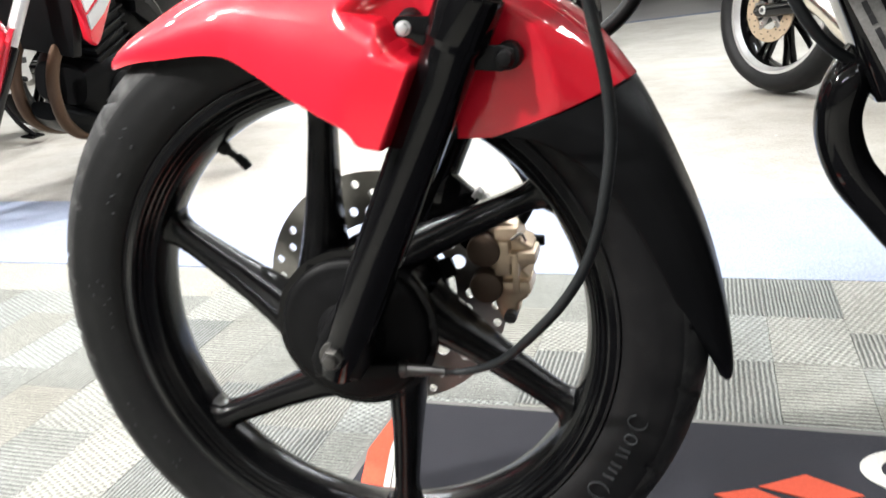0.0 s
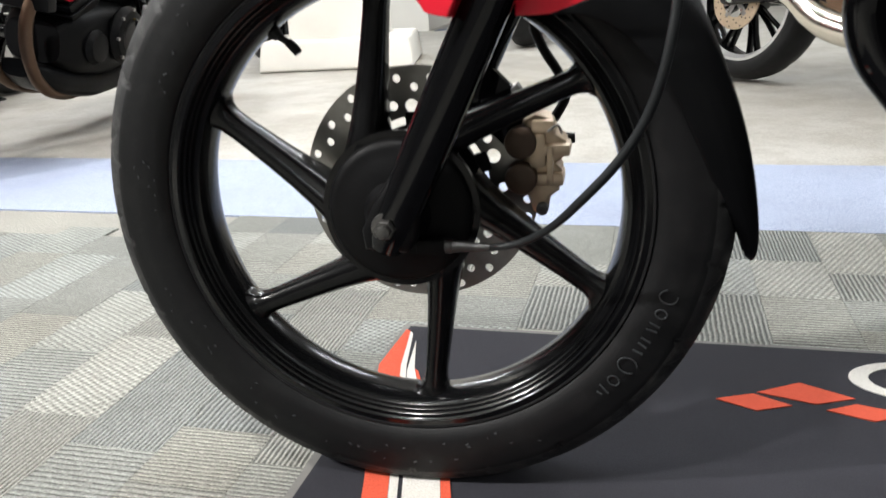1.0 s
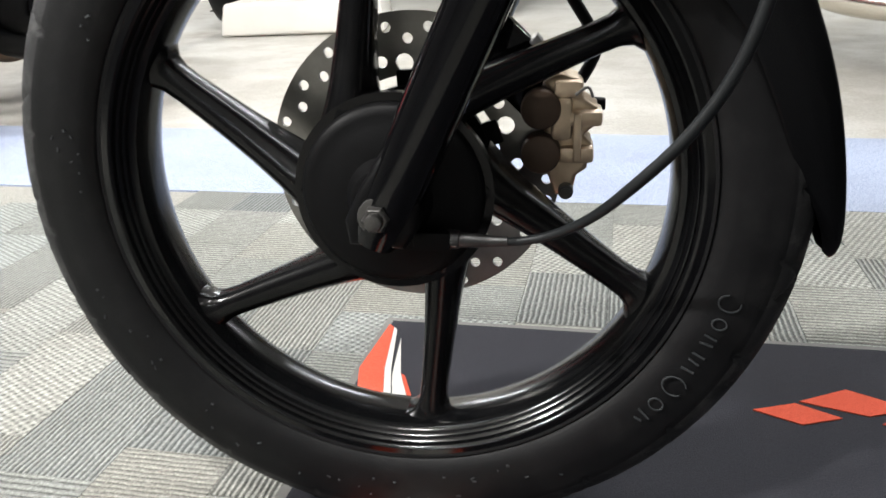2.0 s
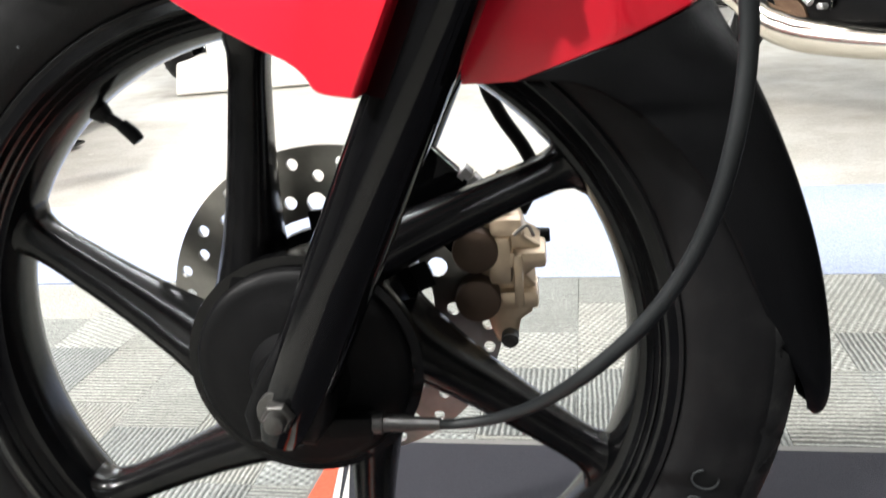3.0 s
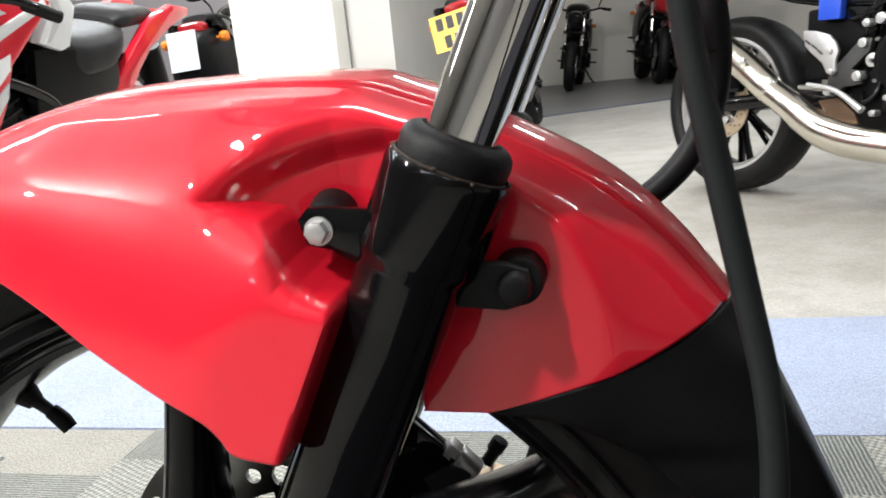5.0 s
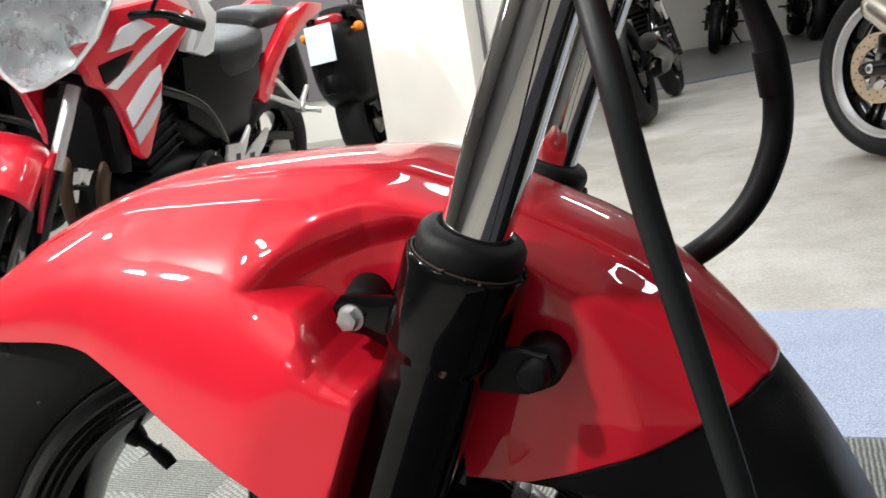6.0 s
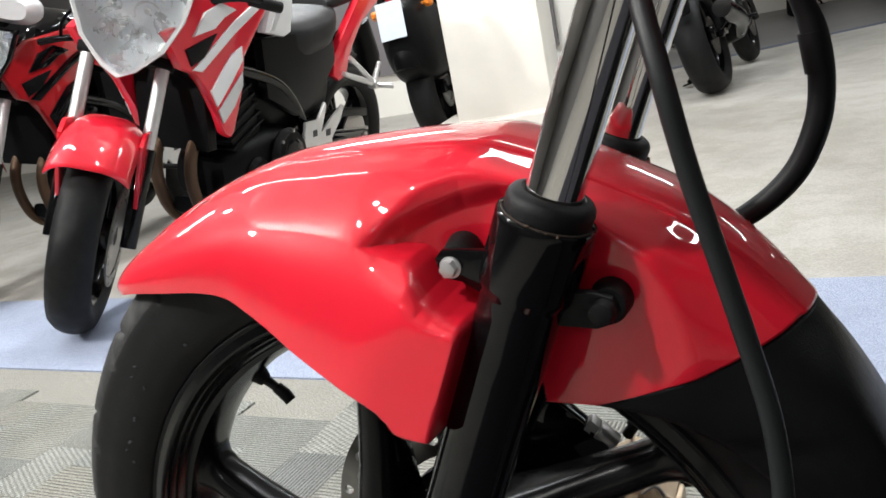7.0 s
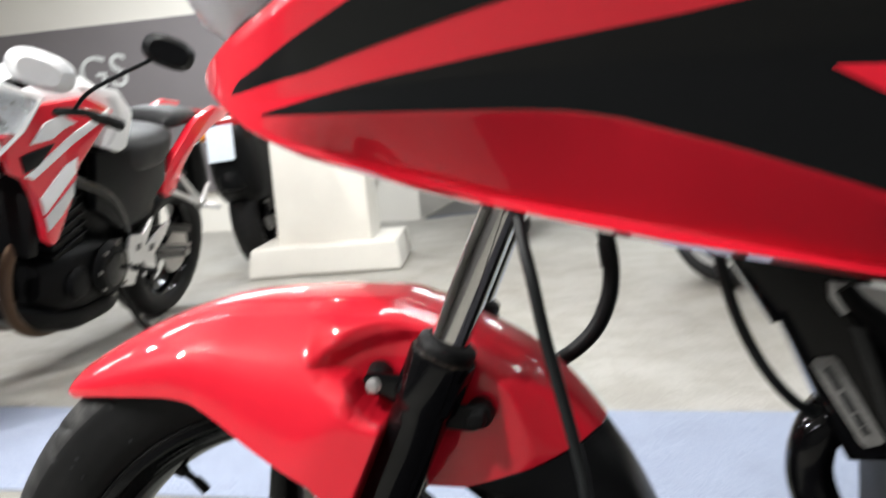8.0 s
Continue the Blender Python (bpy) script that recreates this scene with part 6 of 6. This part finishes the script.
    for k in range(10):
        a = 2 * math.pi * k / 10
        part("cover_bolt", cyl((0.755 + 0.099 * math.cos(a), -0.196, 0.452 + 0.099 * math.sin(a)), (0.755 + 0.099 * math.cos(a), -0.207, 0.452 + 0.099 * math.sin(a)), 0.006, seg=8), STEEL, b)
    for k in range(4):
        part("coil", cyl((0.575 + 0.028 * (k % 2), -0.13, 0.52 + 0.022 * k), (0.60 + 0.028 * (k % 2), -0.165, 0.52 + 0.022 * k), 0.010, seg=12, bevel=0.002), BLACK_GLOSS, b)
    for pts in ([(0.60, -0.15, 0.36), (0.625, -0.175, 0.33), (0.655, -0.16, 0.36), (0.66, -0.15, 0.42)], [(0.68, -0.15, 0.30), (0.70, -0.18, 0.34), (0.72, -0.16, 0.37)], [(0.52, -0.12, 0.60), (0.56, -0.16, 0.575), (0.62, -0.16, 0.60), (0.68, -0.15, 0.64)]):
        part("engine_hose", tube(pts, 0.008, 10, 4), BLACK_GLOSS, b)
    part("battery_box", box(0.36, 0.58, -0.115, 0.115, 0.40, 0.62, 0.012), CAST_BLACK, b)
    part("blue_reservoir", box(0.425, 0.505, -0.150, -0.118, 0.580, 0.66, 0.008), BLUE_PLASTIC, b, "blue plastic reservoir")
    both(b, "tail_panel", [(0.24, 0.80), (0.20, 0.85), (-0.02, 0.93), (-0.20, 0.945), (-0.22, 0.925), (-0.02, 0.875), (0.10, 0.80), (0.20, 0.70), (0.30, 0.72)], 0.105, 0.142, BLACK_GLOSS, "black tail panel", 0.010)
    part("headlamp", loft([(1.14, 0.86, 0.10, 0.09), (1.22, 0.86, 0.11, 0.11), (1.34, 0.85, 0.10, 0.10), (1.38, 0.845, 0.07, 0.07)], 26, 2.2), CHROME, b)
    part("rear_mudguard", tube([(0.05, 0, 0.80), (-0.10, 0, 0.80), (-0.18, 0, 0.76)], [0.07, 0.07, 0.05], 14, 4), BLACK_PLASTIC, b)
    plate(b, pose(-0.20, 0, 0.86, 0, 0, -90) @ pose(0, 0, 0, -30), YELLOW)
    return b


ang = radians(-53)
cruiser_tail_bike(lean_pose((0.74, 2.85), (0.74 + 1.45 * math.cos(ang), 2.85 + 1.45 * math.sin(ang)), 5))


def rear_view_bike(m, paint, with_plate, label, name="parked_motorcycle"):
    b = thing(name, label, "motorcycle", m, group="parked motorcycles")
    wheel_set(b, "rear", 0.0, 0.312, 0.085, BLACK_GLOSS, 5, -1, 0.11)
    wheel_set(b, "front", 1.45, 0.300, 0.060, BLACK_GLOSS, 5, 2, 0.14)
    head = fork_legs(b, 1.45, 0.300, CHROME, BLACK_GLOSS, 0.105, 25, 0.66)
    engine(b)
    frame_bars(b)
    saddle(b)
    sports_tank(b, paint)
    hanger(b, ALLOY)
    bars_and_mirrors(b, head)
    side_stand(b)
    for s in (-1, 1) if with_plate else ():
        part("silencer", tube([(0.5, s * 0.13, 0.25), (0.25, s * 0.19, 0.34), (-0.05, s * 0.20, 0.40), (-0.25, s * 0.20, 0.44)], [0.03, 0.05, 0.055, 0.05], 18, 4), BLACK_GLOSS, b, "black silencer")
    for s in (-1, 1):
        part("indicator", merge(cyl((-0.22, s * 0.05, 0.80), (-0.22, s * 0.14, 0.80), 0.008, seg=10), moved(loft([(-0.04, 0, 0.01, 0.01), (0, 0, 0.03, 0.03), (0.03, 0, 0.02, 0.02)], 14), Matrix.Translation((-0.23, s * 0.16, 0.80)))), AMBER, b, "amber indicator")
    both(b, "tail_panel", [(0.24, 0.80), (0.20, 0.85), (-0.02, 0.90), (-0.20, 0.90), (-0.22, 0.86), (-0.02, 0.80), (0.10, 0.70), (0.30, 0.68)], 0.10, 0.14, paint, "painted tail panel", 0.012)
    part("tail_light", loft([(-0.29, 0.86, 0.04, 0.02), (-0.27, 0.86, 0.07, 0.035), (-0.20, 0.86, 0.075, 0.04)], 18, 3), DARK_RED, b, "red tail light")
    part("rear_mudguard", tube([(-0.15, 0, 0.80), (-0.27, 0, 0.72), (-0.36, 0, 0.58), (-0.38, 0, 0.48)], [0.08, 0.085, 0.08, 0.07], 14, 4), BLACK_PLASTIC, b)
    part("headlamp", loft([(1.14, 0.86, 0.10, 0.09), (1.22, 0.86, 0.11, 0.11), (1.34, 0.85, 0.10, 0.10), (1.38, 0.845, 0.07, 0.07)], 26, 2.2), paint, b)
    if not with_plate:
        part("tail_body", loft([(-0.44, 0.66, 0.05, 0.08), (-0.40, 0.64, 0.11, 0.17), (-0.25, 0.62, 0.14, 0.24), (0.0, 0.62, 0.15, 0.25), (0.35, 0.66, 0.15, 0.18), (0.45, 0.68, 0.10, 0.10)], 28, 3.2), BLACK_PLASTIC, b, "bulky black tail bodywork")
    plate(b, Matrix.Translation((-0.40 if with_plate else -0.455, 0, 0.745)) @ pose(0, 0, 0, 0, 0, -90) @ pose(0, 0, 0, -12), YELLOW if with_plate else PALE_PLATE, 0.285 if with_plate else 0.15, 0.2, 2 if with_plate else 0)
    return b


rear_view_bike(lean_pose((-0.28, 4.55), (-0.18, 5.99), 12), BLACK_GLOSS, True, "black motorcycle with a yellow plate, seen from behind")
rear_view_bike(lean_pose((-1.78, 4.05), (-1.95, 5.45), 4), BLACK_GLOSS, False, "black motorcycle with a pale blue plate beside the column")
naked_bike(lean_pose((1.28, 10.6), (1.50, 9.2), 8, 1.12), RED, DARK_RED, "red motorcycle standing against the far wall")
rear_view_bike(lean_pose((1.00, 11.5), (1.08, 10.1), 8, 1.1), DARK_RED, False, "dark red motorcycle parked close to the far wall", "touring_motorcycle")
rear_view_bike(lean_pose((0.12, 11.45), (0.02, 10.05), 8), BLACK_GLOSS, False, "black motorcycle standing at the back of the hall")

# ---------------------------------------------------------------- carpet patches, last
def patch_mesh(w, d):
    me = bpy.data.meshes.new("carpet_patch")
    t, e = 0.0042, 0.0003
    v = [(0, 0, 0), (w, 0, 0), (w, d, 0), (0, d, 0), (e, e, t), (w - e, e, t), (w - e, d - e, t), (e, d - e, t)]
    me.from_pydata(v, [], [(0, 1, 5, 4), (1, 2, 6, 5), (2, 3, 7, 6), (3, 0, 4, 7), (4, 5, 6, 7)])
    return me


rng = random.Random(11)
BAND = 0.1165
LENGTHS = [0.11, 0.165, 0.22]
bank = {}
for i, ln in enumerate(LENGTHS):
    for k, mt in enumerate(CARPETS):
        bank[i, k] = patch_mesh(BAND - 0.0002, ln - 0.0002)
        bank[i, k].materials.append(mt)
turn = math.atan(SLOPE)
last = -1
made = 0
cos_t, sin_t = math.cos(turn), math.sin(turn)
for col in range(-17, 13):
    x = -0.0765 + col * BAND
    y = 0.858
    while y > -0.62 and made < 300:
        i = rng.choice([0, 1, 1, 2])
        k = rng.choice([c for c in (0, 0, 1, 2, 3, 3, 4) if c != last])
        last = k
        y -= LENGTHS[i]
        wx, wy = cos_t * x - sin_t * y, sin_t * x + cos_t * y
        hidden = 0.0 < x < 1.6 and y < 0.05
        if wy + LENGTHS[i] < 0.90 and not hidden:
            ob = new("carpet_patch", bank[i, k])
            ob.parent = carpet
            ob.matrix_local = Matrix.Translation((wx, wy - 0.001, -0.0035)) @ Matrix.Rotation(turn, 4, "Z")
            made += 1
